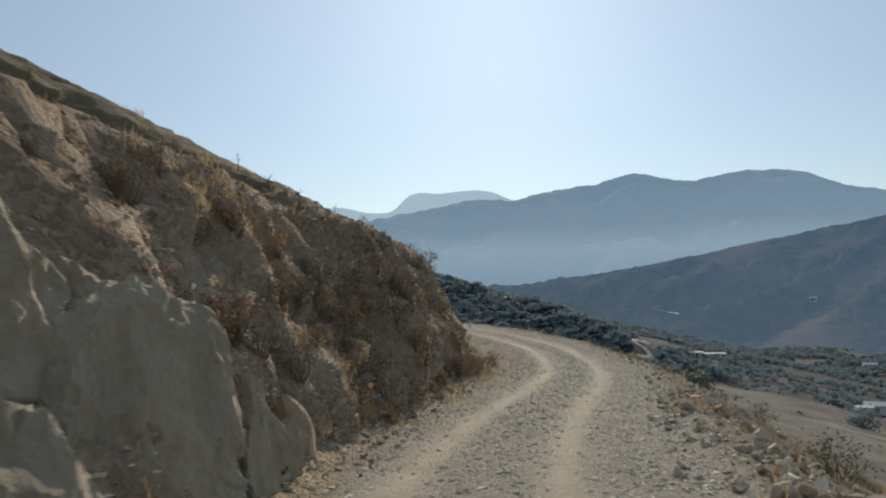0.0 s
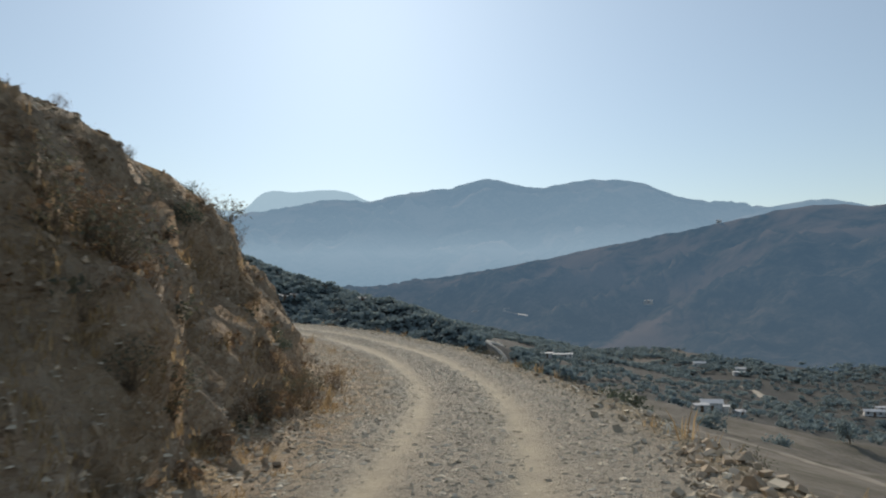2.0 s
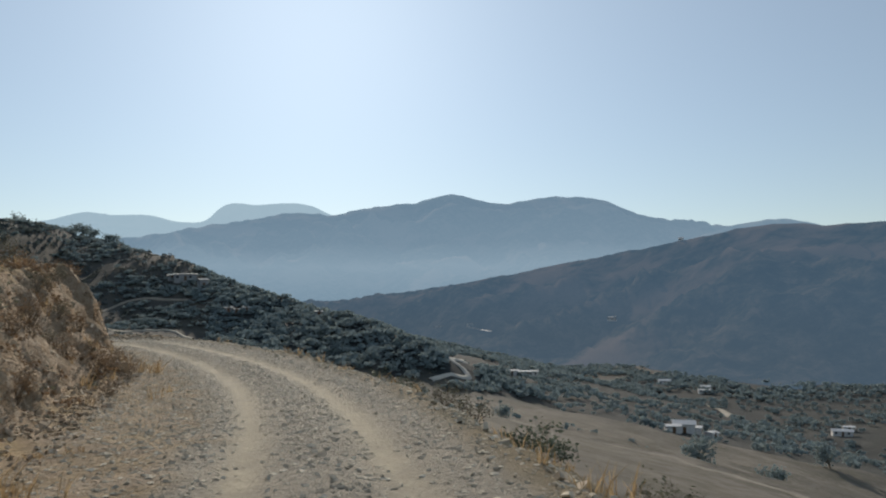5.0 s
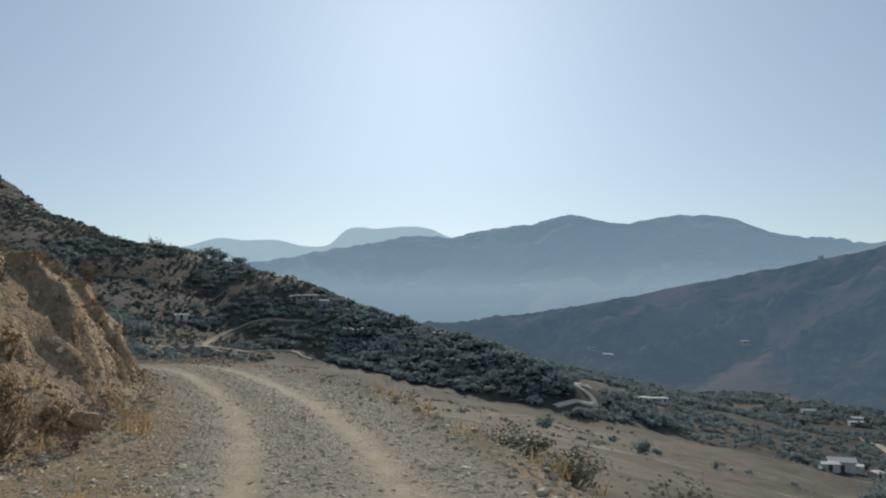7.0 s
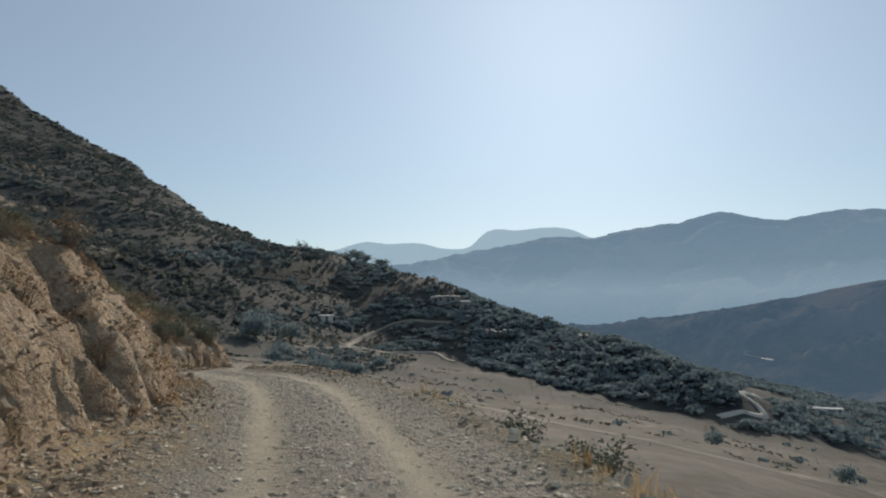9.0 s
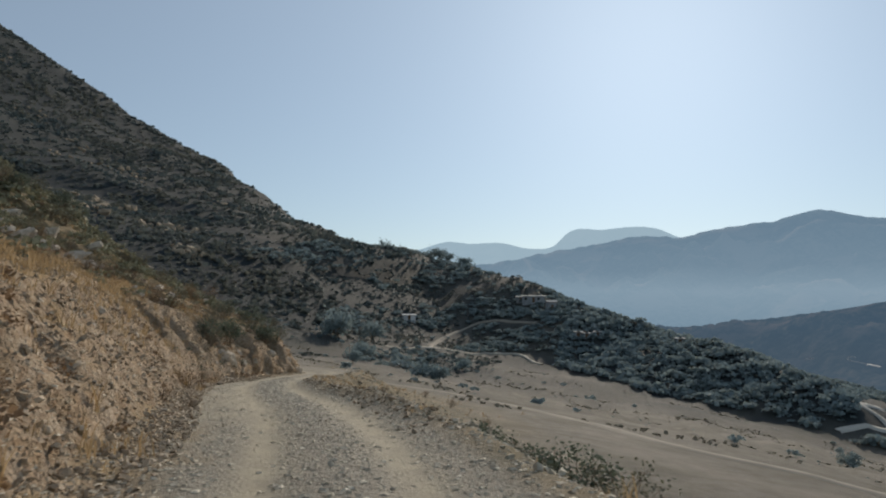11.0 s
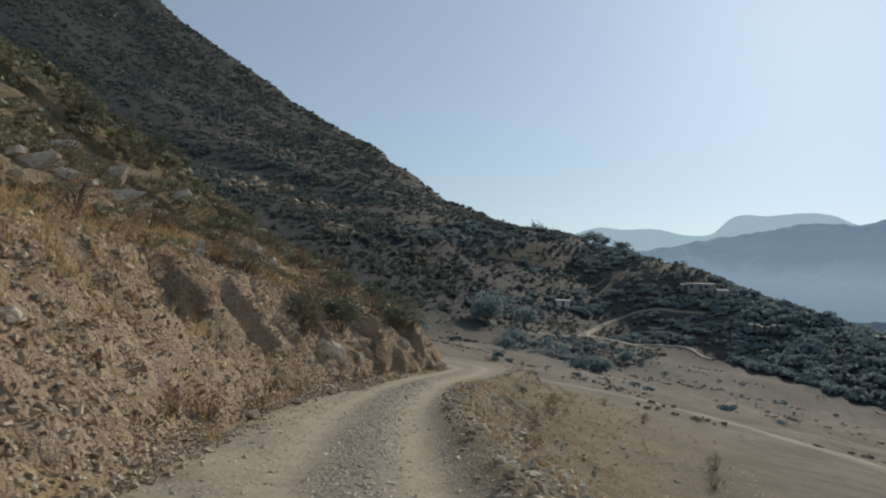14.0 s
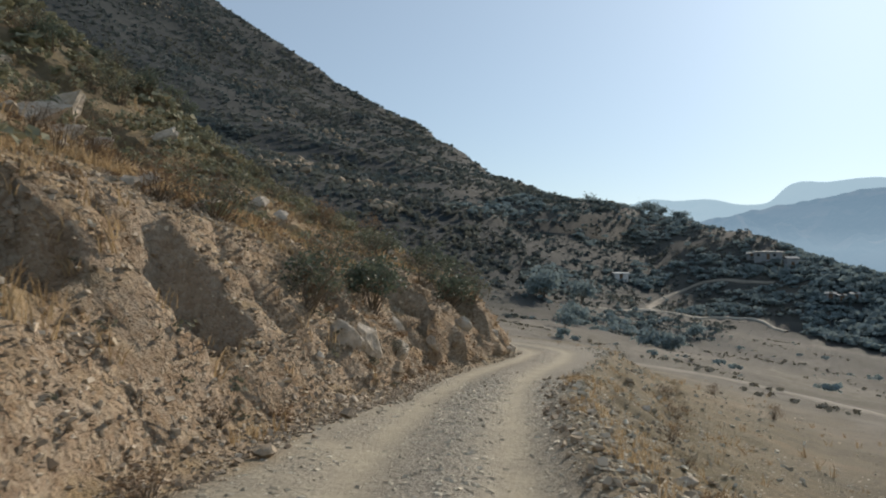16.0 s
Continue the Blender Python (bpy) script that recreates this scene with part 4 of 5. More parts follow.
keep = (u > 0.05) & (u < 4.5) & (rng.uniform(0, 1, len(s)) < np.clip(0.45 + 0.9 * rough(p[:, 0], p[:, 2], 2.3, 2, 97), 0.12, 0.9))
stones("bank_stones", p[keep] - [0, 0, 0.02], (0.035 + 0.07 * rng.uniform(0, 1, len(s)) ** 4)[keep], RUBBLE, "rough ochre stones bedded in the cut bank", 18)
s, d, p = scatter(10000, 0, 112, -12, -1.8)
keep = rng.uniform(0, 1, len(s)) < np.exp((d + 2.5) / 4)
stones("slope_rubble", p[keep], (0.03 + 0.1 * rng.uniform(0, 1, len(s)) ** 3)[keep], GRAVEL, "broken stone tipped down the lower slope", 12, True)
s, d, p = scatter(9000, 60, 94, -4.2, -1.1)
keep = rng.uniform(0, 1, len(s)) < 0.75 * np.exp(-np.maximum(-d - 2.2, 0)) * np.clip(0.6 + 0.8 * rough(p[:, 0], p[:, 1], 1.6, 2, 197), 0.1, 1)
stones("edge_rubble", p[keep], (0.018 + 0.075 * rng.uniform(0, 1, len(s)) ** 3)[keep], SCREE, "ochre rubble heaped along the outer road edge", 22, True)
s, d, p = scatter(7000, 4, 30, -5.0, -2.0)
keep = rng.uniform(0, 1, len(s)) < 0.8 * np.exp(-np.maximum(-d - 3.2, 0)) * np.clip(0.5 + 0.9 * rough(p[:, 0], p[:, 1], 1.8, 2, 199), 0.08, 1)
stones("shoulder_rubble", p[keep], (0.02 + 0.085 * rng.uniform(0, 1, len(s)) ** 3)[keep], PALE_RUBBLE, "pale broken stone spilled over the road shoulder", 24, True)
s, d, p = scatter(16000, 60, 98, -13, -1.6)
keep = rng.uniform(0, 1, len(s)) < np.exp((d + 3) / 6)
stones("slope_gravel", p[keep], (0.016 + 0.05 * rng.uniform(0, 1, len(s)) ** 3)[keep], GRAVEL, "grey gravel washed down the slope below the road", 25, "half")
rng = np.random.default_rng(15)
for k in range(48):
    s = (rng.uniform(6, 20), rng.uniform(6, 20), rng.uniform(58, 112))[k % 3]
    bank_rock(s, -rng.uniform(2.4, 3.9), rng.uniform(0.14, 0.36), 160 + k, ROCK_PALE if k % 2 else ROCK, tuple(rng.uniform(0.6, 1.1, 3)), tuple(rng.uniform(-40, 40, 3)), "angular rock tipped over the outer road edge", "edge rocks", 0.25)


# ---- dry grass ----
def tufts(name, places, high, mat, label, seed, blades=9):
    rng = np.random.default_rng(seed)
    n = len(places)
    at = np.repeat(places, blades, 0) + np.c_[rng.normal(0, 0.06, (n * blades, 2)), np.zeros(n * blades)]
    h = np.repeat(high, blades) * rng.uniform(0.5, 1.1, n * blades)
    lean = rng.normal(0, 0.35, (n * blades, 2))
    tip = at + np.c_[lean * h[:, None], h]
    mid = (at + tip) / 2 + np.c_[-lean * h[:, None] * 0.15, h * 0.06]
    ang = rng.uniform(0, 6.283, n * blades)
    w = np.c_[np.cos(ang), np.sin(ang), 0 * ang] * (0.006 + 0.012 * h)[:, None]
    v = np.stack([at - w, at + w, mid + w * 0.8, mid - w * 0.8, tip + w * 0.15, tip - w * 0.15], 1)
    f = np.array([(0, 1, 2, 3), (3, 2, 4, 5)])[None] + 6 * np.arange(n * blades)[:, None, None]
    return tagged(mesh_object(name, v.reshape(-1, 3), f.reshape(-1, 4), mat), label, "grass", kind="stuff")


s, d, p = scatter(9000, -1, 112, 2.2, 16)
patch = rough(p[:, 0], p[:, 1], 2.2, 3, 91)
keep = (patch > 0.15) & (rng.uniform(0, 1, len(s)) < np.where(s > 58, 0.9, np.where(s < 30, 0.15, 0.4)))
tufts("dry_grass", p[keep], 0.14 + 0.3 * rng.uniform(0, 1, keep.sum()) ** 2, STRAW, "sun-bleached straw-coloured grass tufts on the bank", 13)
s, d, p = scatter(4200, 3, 29, 2.3, 4.3)
patch = rough(p[:, 0], p[:, 1] + p[:, 2], 1.6, 3, 191)
keep = (d - along(s, *TOE) > 0.2) & (patch > 0.15) & (s > 8)
tufts("face_grass", p[keep], 0.06 + 0.13 * rng.uniform(0, 1, keep.sum()) ** 2, STRAW, "golden dry grass clinging to the rocky bank", 16, 8)
s, d, p = scatter(1500, 10, 32, 1.9, 3.9)
u = d - along(s, *TOE)
keep = (u > -0.7) & (u < 0.5) & (rough(p[:, 0], p[:, 1], 1.1, 3, 205) > 0.05)
tufts("margin_grass", p[keep], 0.04 + 0.1 * rng.uniform(0, 1, keep.sum()) ** 2, STRAW, "short golden grass at the foot of the rocky bank", 26, 8)
s, d, p = scatter(5200, 60, 104, 3.6, 8.5)
patch = rough(p[:, 0], p[:, 1] + p[:, 2], 2.0, 3, 193)
keep = (patch > 0.0) & (rng.uniform(0, 1, len(s)) < np.clip((d - along(s, *TOE) - 1.0) / 2.0, 0, 1))
tufts("crest_grass", p[keep], 0.12 + 0.25 * rng.uniform(0, 1, keep.sum()) ** 2, STRAW, "golden dry grass along the top of the bank", 17, 8)
s, d, p = scatter(5200, 4, 118, -16, -2.1)
patch = rough(p[:, 0], p[:, 1], 2.6, 3, 93)
keep = (patch > 0.0) & (rng.uniform(0, 1, len(s)) < np.where(s > 56, 0.35, 0.7) * np.exp((d + 3) / 7))
tufts("slope_grass", p[keep], 0.12 + 0.26 * rng.uniform(0, 1, keep.sum()) ** 2, STRAW, "dry golden grass below the road edge", 14)

s, d, p = scatter(3600, 60, 100, -7.0, -1.5)
patch = rough(p[:, 0], p[:, 1], 1.8, 3, 195)
keep = (patch > 0.25) & (rng.uniform(0, 1, len(s)) < 0.6 * np.exp((d + 2.6) / 3))
tufts("edge_grass", p[keep], 0.06 + 0.13 * rng.uniform(0, 1, keep.sum()) ** 2, STRAW, "orange dry grass on the outer bank of the road", 23, 10)


# ---- shrubs ----
def shrub(leaf, seed, leaves=420, size=1.0, open_=0.5, leaf_size=0.036, name="shrub"):
    """A shrub about 1 m wide: stems from one root, leaves in loose clumps round their ends."""
    rng = np.random.default_rng(seed)
    root = new(name)
    n = 26
    ang, out = rng.uniform(0, 6.283, n), rng.uniform(0.15, 0.5, n)
    ends = np.c_[np.cos(ang) * out, np.sin(ang) * out, rng.uniform(0.35, 0.85, n) * (1.15 - out)] * size
    base = np.c_[rng.normal(0, 0.04, (n, 2)), np.full(n, -0.12)]
    fork = base + (ends - base) * 0.5 + rng.normal(0, 0.04, (n, 3))
    twigs = ends[rng.integers(0, n, 70)]
    tw_end = twigs + rng.normal(0, 0.11, (70, 3)) + [0, 0, 0.05]
    va, fa = sticks(base, fork, np.full(n, 0.012), np.full(n, 0.008))
    vb, fb = sticks(fork, ends, np.full(n, 0.008), np.full(n, 0.003))
    vc, fc = sticks(twigs, tw_end, np.full(70, 0.004), np.full(70, 0.0015))
    mesh_object("stem", np.r_[va, vb, vc], np.r_[fa, fb + len(va), fc + len(va) + len(vb)], TWIG, root)
    if leaves:
        pick = rng.integers(0, n, leaves)
        c = ends[pick] + rng.normal(0, 0.1 * (0.6 + open_), (leaves, 3)) * [1, 1, 0.8]
        c[:, 2] = np.abs(c[:, 2])
        k = leaf_size * rng.uniform(0.6, 1.4, leaves)
        v, f = quads(c, turns(rng, leaves), k * 0.8, k * 1.3)
        mesh_object("foliage", v, f, leaf, root)
    return root


KINDS = {
    "green": [shrub(LEAF_GREEN, 201 + k, 900, open_=0.55, leaf_size=0.042) for k in range(3)],
    "grey": [shrub(LEAF_GREY, 211 + k, 380, open_=0.7) for k in range(3)],
    "brown": [shrub(LEAF_DRY, 221 + k, 360, open_=0.8, leaf_size=0.033) for k in range(3)],
    "bare": [shrub(LEAF_DRY, 231 + k, 60, open_=1.0, leaf_size=0.03) for k in range(2)],
}
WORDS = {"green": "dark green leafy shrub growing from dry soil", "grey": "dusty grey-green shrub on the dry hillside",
         "brown": "withered brown shrub on the stony bank", "bare": "leafless dry shrub with thin pale twigs"}
GROUP = {"green": "green shrubs", "grey": "grey-green shrubs", "brown": "withered shrubs", "bare": "leafless shrubs"}
USED = set()


def plant(kind, x, y, size, rng, tall=1.0):
    some = KINDS[kind]
    k = int(rng.integers(0, len(some)))
    x, y, z = map(float, settle(x, y)[0])
    m = pose(x, y, z - 0.02, rng.uniform(-8, 8), rng.uniform(-8, 8), rng.uniform(0, 360)) @ Matrix.Diagonal((size, size, size * tall, 1))
    if (kind, k) not in USED:
        USED.add((kind, k))
        ob = some[k]
        ob.matrix_world = m
    else:
        ob = copy_thing(some[k], Matrix())
        ob.matrix_basis = m
    return tagged(ob, WORDS[kind], "shrub", GROUP[kind])


rng = np.random.default_rng(21)


def plant_along(kind, n, s0, s1, d0, d1, lo, hi):
    s, d = rng.uniform(s0, s1, n), rng.uniform(d0, d1, n)
    x, y = road_place(s, d)
    for a, b in zip(x, y):
        plant(kind, a, b, rng.uniform(lo, hi), rng)


# first bank: withered and grey scrub on the face, a little along its crest
plant_along("brown", 24, 8, 26, 2.6, 3.9, 0.35, 0.7)
plant_along("grey", 18, 8, 25, 2.7, 4.0, 0.35, 0.75)
plant_along("brown", 16, 6.5, 15, 2.9, 3.9, 0.35, 0.7)
plant_along("grey", 12, 6.5, 16, 2.9, 3.9, 0.35, 0.7)
plant_along("bare", 5, 14, 24, 4.6, 5.6, 0.2, 0.35)
plant_along("brown", 5, 14, 24, 4.6, 5.4, 0.2, 0.3)
plant_along("green", 4, 18, 25, 4.0, 4.8, 0.35, 0.55)
for s, d, size, kind in ((16.4, 4.1, 0.5, "bare"), (17.8, 4.15, 0.45, "grey"), (19.2, 4.4, 0.6, "bare"), (20.3, 4.5, 0.45, "brown"), (21.4, 4.7, 0.6, "bare"), (22.4, 4.8, 0.7, "grey"), (23.8, 4.9, 0.6, "bare"), (24.6, 4.8, 0.5, "brown"), (27.0, 3.8, 0.6, "grey"), (23.4, 3.5, 0.6, "brown"), (22.0, 3.3, 0.45, "grey")):
    x, y = road_place([s], [d])
    plant(kind, x[0], y[0], size, rng, 0.8)
# second bank
plant_along("brown", 12, 34, 58, 3.4, 7.0, 0.4, 0.9)
plant_along("grey", 8, 34, 60, 3.6, 9.0, 0.4, 0.9)
plant_along("brown", 26, 36, 58, 3.0, 5.2, 0.3, 0.65)
plant_along("grey", 10, 38, 58, 3.2, 5.6, 0.3, 0.6)
# third bank and the hillside above it
plant_along("brown", 10, 70, 92, 10.5, 20, 0.6, 1.4)
plant_along("grey", 12, 70, 92, 12, 22, 0.8, 1.7)
plant_along("green", 12, 70, 92, 13, 24, 0.8, 1.8)
plant_along("brown", 10, 92, 108, 5.5, 20, 0.6, 1.4)
plant_along("grey", 12, 92, 112, 6.5, 20, 0.8, 1.7)
plant_along("green", 10, 92, 112, 8.0, 22, 0.8, 1.8)
plant_along("bare", 16, 82, 96, 7.0, 12, 0.6, 1.3)
plant_along("bare", 5, 70, 82, 9.0, 14, 0.6, 1.2)
plant_along("brown", 6, 64, 86, 5.5, 10, 0.3, 0.6)
for s, d, size in ((76.0, 2.9, 0.9), (78.2, 2.5, 0.7), (74.6, 3.1, 0.7), (66.5, 2.9, 0.6), (81.0, 3.0, 0.6), (25.6, 4.0, 0.55), (20.6, 3.6, 0.6)):
    x, y = road_place([s], [d])
    plant("brown", x[0], y[0], size, rng, 0.6)
for s, d, size, kind in ((86.2, 3.5, 1.3, "grey"), (87.3, 3.7, 1.5, "green"), (88.6, 3.8, 1.4, "grey"), (90.6, 3.3, 1.9, "green"), (91.8, 3.7, 1.7, "green"), (93.2, 2.5, 0.7, "brown"), (89.2, 2.5, 0.6, "grey"), (96.0, 3.5, 1.6, "grey"),
                            (98.0, 3.3, 2.0, "green"), (99.4, 3.2, 1.9, "green"), (100.8, 2.9, 1.6, "grey"), (94.6, 4.6, 1.4, "grey"), (97.2, 5.2, 1.5, "green"), (101.6, 4.6, 1.6, "green"), (104.0, 4.0, 1.6, "grey"), (86.1, 5.2, 1.5, "grey"), (84.8, 5.6, 1.2, "brown")):
    x, y = road_place([s], [d])
    plant(kind, x[0], y[0], size, rng, 0.8)
# below the road edge
for s, d, size, kind in ((30, -3.6, 0.91, "grey"), (33.5, -3.4, 1.05, "green"), (36.0, -3.2, 0.84, "grey"), (39.0, -3.7, 1.05, "grey"), (41.5, -3.6, 0.84, "green"), (43.0, -4.4, 1.12, "grey"), (46.0, -4.8, 1.19, "green"), (48.0, -5.2, 1.12, "grey"),
                         (52.0, -4.4, 1.20, "green"), (55.5, -4.2, 1.27, "green"), (58.5, -4.6, 1.20, "grey"), (60.2, -4.3, 1.3, "grey"), (62.0, -4.4, 1.3, "green"), (69.4, -4.1, 0.9, "grey"), (70.4, -4.5, 1.3, "green"), (71.6, -5.0, 1.6, "grey"), (72.8, -5.7, 1.9, "green"), (74.0, -6.5, 2.2, "green"), (75.2, -7.4, 2.3, "grey"), (76.3, -8.5, 2.3, "green"), (82.5, -3.3, 0.7, "brown"), (86.0, -3.6, 0.7, "bare"),
                         (90.0, -4.0, 0.7, "brown"), (96.0, -4.6, 0.8, "brown"), (101.0, -4.4, 0.8, "brown"), (112.5, -4.6, 0.9, "grey"), (23.0, -5.0, 0.9, "grey"), (27.0, -3.9, 1.2, "green"), (28.2, -4.3, 1.4, "green"), (25.6, -4.4, 1.0, "grey"), (14.0, -4.8, 1.2, "grey")):
    x, y = road_place([s], [d])
    plant(kind, x[0], y[0], size, rng, 0.75)
plant_along("brown", 12, 60, 112, -13, -4.5, 0.4, 0.8)


# ---- tall dry stalks on the crest of the first bank ----
def stalk(x, y, high, seed):
    rng = np.random.default_rng(seed)
    n = 9
    z = float(drop_to(x, y)[0])
    a = np.zeros((1, 3)) - [0, 0, 0.1]
    b = np.array([[rng.normal(0, 0.04), rng.normal(0, 0.04), high]])
    h = rng.uniform(0.3, 1.0, n) * high
    c = np.c_[b[0, 0] * h / high, b[0, 1] * h / high, h]
    e = c + np.c_[rng.normal(0, 0.1, (n, 2)), rng.uniform(0.03, 0.12, n)]
    va, fa = sticks(a, b, np.array([0.012]), np.array([0.004]))
    vb, fb = sticks(c, e, np.full(n, 0.004), np.full(n, 0.002))
    ob = mesh_object("dry_stalk", np.r_[va, vb], np.r_[fa, fb + len(va)], TWIG)
    ob.matrix_world = pose(float(x), float(y), z)
    return tagged(ob, "tall dry flower stalk on the crest of the bank", "stalk", "dry stalks")


for k, (s, d, high) in enumerate(((15.1, 6.8, 0.42), (15.3, 6.2, 0.2), (15.4, 5.5, 0.2), (15.2, 6.1, 0.26), (19.0, 5.2, 0.25), (17.5, 5.6, 0.22))):
    x, y = road_place([s], [d])
    stalk(x[0], y[0], high, 300 + k)


# ---- woods and scrub of the slopes ----
def facing(rng, out, loose=0.55):
    """Rotations that turn a leaf's flat side outwards from its crown, unevenly."""
    z = out / np.linalg.norm(out, axis=1)[:, None] + rng.normal(0, loose, out.shape)
    z /= np.linalg.norm(z, axis=1)[:, None]
    x = np.cross(rng.normal(size=out.shape), z)
    x /= np.linalg.norm(x, axis=1)[:, None]
    return np.stack([x, np.cross(z, x), z], 2)


def crowns(name, x, y, z, wide, high, mat, label, seed, per=46, leaf=0.42):
    """Many tree or bush crowns as one mesh of small leaf clumps."""
    rng = np.random.default_rng(seed)
    n = len(x)
    q = rng.normal(size=(n, per, 3))
    q /= np.linalg.norm(q, axis=2)[:, :, None]
    q *= rng.uniform(0.45, 1.0, (n, per, 1)) * rng.uniform(0.75, 1.2, (n, 1, 3))
    c = np.stack([x, y, z], 1)[:, None] + q * np.stack([wide, wide, high * 0.5], 1)[:, None] * 0.5 * [1, 1, 1.0]
    c[:, :, 2] += (high * 0.42)[:, None]
    k = np.repeat(wide, per) * leaf * rng.uniform(0.5, 1.2, n * per)
    v, f = quads(c.reshape(-1, 3), facing(rng, q.reshape(-1, 3) * 0.7 + [0, 0, 0.8]), k, k)
    return tagged(mesh_object(name, v, f, mat), label, "woods", kind="stuff")


rng = np.random.default_rng(31)


ROAD_LOWER = [(-62, 262), (-55.5, 272), (-47.6, 285), (-37, 297), (-30, 298), (-22.5, 291), (-17, 286)]
ROAD_TERRACE = [(-52.5, 279), (-56, 300), (-56.5, 316), (-54, 328), (-48, 339), (-40, 338), (-32.5, 334), (-22, 330)]
ROAD_FIELD = [(-25, 115), (-19, 126), (-13, 131), (-7, 126), (-1, 117), (7, 104), (15, 101), (24, 106), (34, 112), (43, 108), (49, 95), (51, 78), (50, 60)]
ROAD_SPUR = [(74, 282), (70, 266), (63, 246), (58.5, 240), (61, 236), (61.5, 231), (53, 226), (48, 223)]


def off_tracks(x, y, gap):
    """True where no farm track runs within gap metres; wider on the near side, so that the tracks show."""
    free = np.ones(len(x), bool)
    for line in (ROAD_LOWER, ROAD_TERRACE, ROAD_FIELD, ROAD_SPUR):
        _, p = spline([(*q, 0.0) for q in line], 2.0)
        for px, py, _ in p:
            free &= ~((np.abs(x - px) < gap) & (y - py < gap) & (y - py > -2.6 * gap))
    return free


def cleared(x, y):
    """True on the bare brown slope of the spur and on the flat fields below it."""
    a, b = (x + 68) * 0.476 + (y - 368) * 0.88, (x + 68) * 0.88 - (y - 368) * 0.476
    wob = 1 + 0.35 * rough(x, y, 22, 3, 211)
    return (rng.uniform(0, 1, len(x)) > 0.12) & (((a / 58) ** 2 + (b / 17) ** 2 < wob) | (((x + 46) / 27) ** 2 + ((y - 276) / 72) ** 2 < wob))


# spur woods: thick on the slope that faces the field, open fields higher up
x, y = rng.uniform(-125, 105, 30000), rng.uniform(190, 480, 30000)
lift = ridge(x, y, SPUR, 0.28, 0.5) - field(x, y)
open_field = rough(x, y, 48, 3, 141) > 0.25
dense = np.where(x > -24, 1.0, 0.4) * np.where((x < -14) & (y < 325) & (lift < 12), 0.12, 1.0) * np.where(open_field & (x < -20), 0.1, 1.0)
keep = (lift > -0.8 + 0.8 * rough(x, y, 9, 2, 143)) & (rng.uniform(0, 1, len(x)) < dense * 0.85) & ~cleared(x, y)
x, y = x[keep], y[keep]
# a band of trees under the bare slope
k = rng.uniform(0, 3, 90)
x = np.r_[x, np.interp(k, range(4), (-80, -71, -60, -48)) + rng.normal(0, 3.5, 90)]
y = np.r_[y, np.interp(k, range(4), (276, 320, 357, 368)) + rng.normal(0, 4.5, 90)]
keep = off_tracks(x, y, 2.6)
x, y = x[keep], y[keep]
w = 1.4 + 3.2 * rng.uniform(0, 1, len(x)) ** 2
crowns("hillside_woods", x, y, drop_to(x, y), w, w * rng.uniform(0.5, 0.75, len(x)), HAZED_WOODS, "dense dark green trees on the spur", 32, per=22, leaf=0.27)
# loose trees on the terraces below the farm
x, y = rng.uniform(-52, -12, 420), rng.uniform(296, 352, 420)
keep = off_tracks(x, y, 1.8) & (rough(x, y, 14, 2, 223) > -0.1)
x, y = x[keep], y[keep]
w = rng.uniform(1.4, 3.6, len(x))
crowns("terrace_trees", x, y, drop_to(x, y), w, w * 0.75, HAZED_WOODS, "dark olive trees on the terraces below the farm", 44, per=30, leaf=0.25)
# low scrub on the open slopes under the mountain
x, y = rng.uniform(-130, 10, 9000), rng.uniform(200, 480, 9000)
keep = off_tracks(x, y, 2.0) & ((x < -30) | (y > 300)) & (rough(x, y, 30, 3, 221) > -0.6) & (np.hypot(x + 20, y - 60) > 130)
x, y = x[keep], y[keep]
w = 0.5 + 1.5 * rng.uniform(0, 1, len(x)) ** 2
crowns("slope_scrub", x, y, drop_to(x, y), w, w * 0.6, HAZED_MAQUIS, "low grey-green scrub dotted over brown slopes", 43, per=9, leaf=0.42)
# mountain scrub
x, y = rng.uniform(-820, -50, 92000), rng.uniform(120, 900, 92000)
keep = (mountain(x, y) > field(x, y) + 2) & ((x + 124) * 0.785 + (y - 427) * 0.62 < 25) & (rng.uniform(0, 1, len(x)) < np.clip(0.65 + 0.7 * rough(x, y, 34, 4, 151), 0.25, 1)) & (rng.uniform(0, 1, len(x)) < 1.25 - y / 1100)
x, y = x[keep], y[keep]
s, d, _ = road_frame(x, y)
keep = (np.abs(d) > 60) & ~cleared(x, y)
x, y = x[keep], y[keep]
w = (0.9 + 2.6 * rng.uniform(0, 1, len(x)) ** 1.5) * (0.7 + y / 900)
crowns("mountain_scrub", x, y, drop_to(x, y), w, w * rng.uniform(0.35, 0.65, len(x)), HAZED_MAQUIS, "dark scrub clinging to the stony mountain side", 33, per=6, leaf=0.5)
# limestone crags breaking out of the mountain side
at = [(-600, 590, 14), (-588, 625, 16), (-574, 645, 12), (-214, 328, 7), (-202, 320, 5), (-226, 472, 6), (-129, 266, 3), (-159, 299, 5), (-176, 272, 5), (-277, 439, 9), (-380, 520, 12), (-450, 560, 12), (-330, 460, 9)]
x = np.concatenate([rng.normal(a, r, 26) for a, b, r in at])
y = np.concatenate([rng.normal(b, r, 26) for a, b, r in at])
stones("crags", np.stack([x, y, drop_to(x, y) - 0.3], 1), 0.6 + 2.4 * rng.uniform(0, 1, len(x)) ** 2, ROCK, "grey limestone crags on the mountain side", 41)
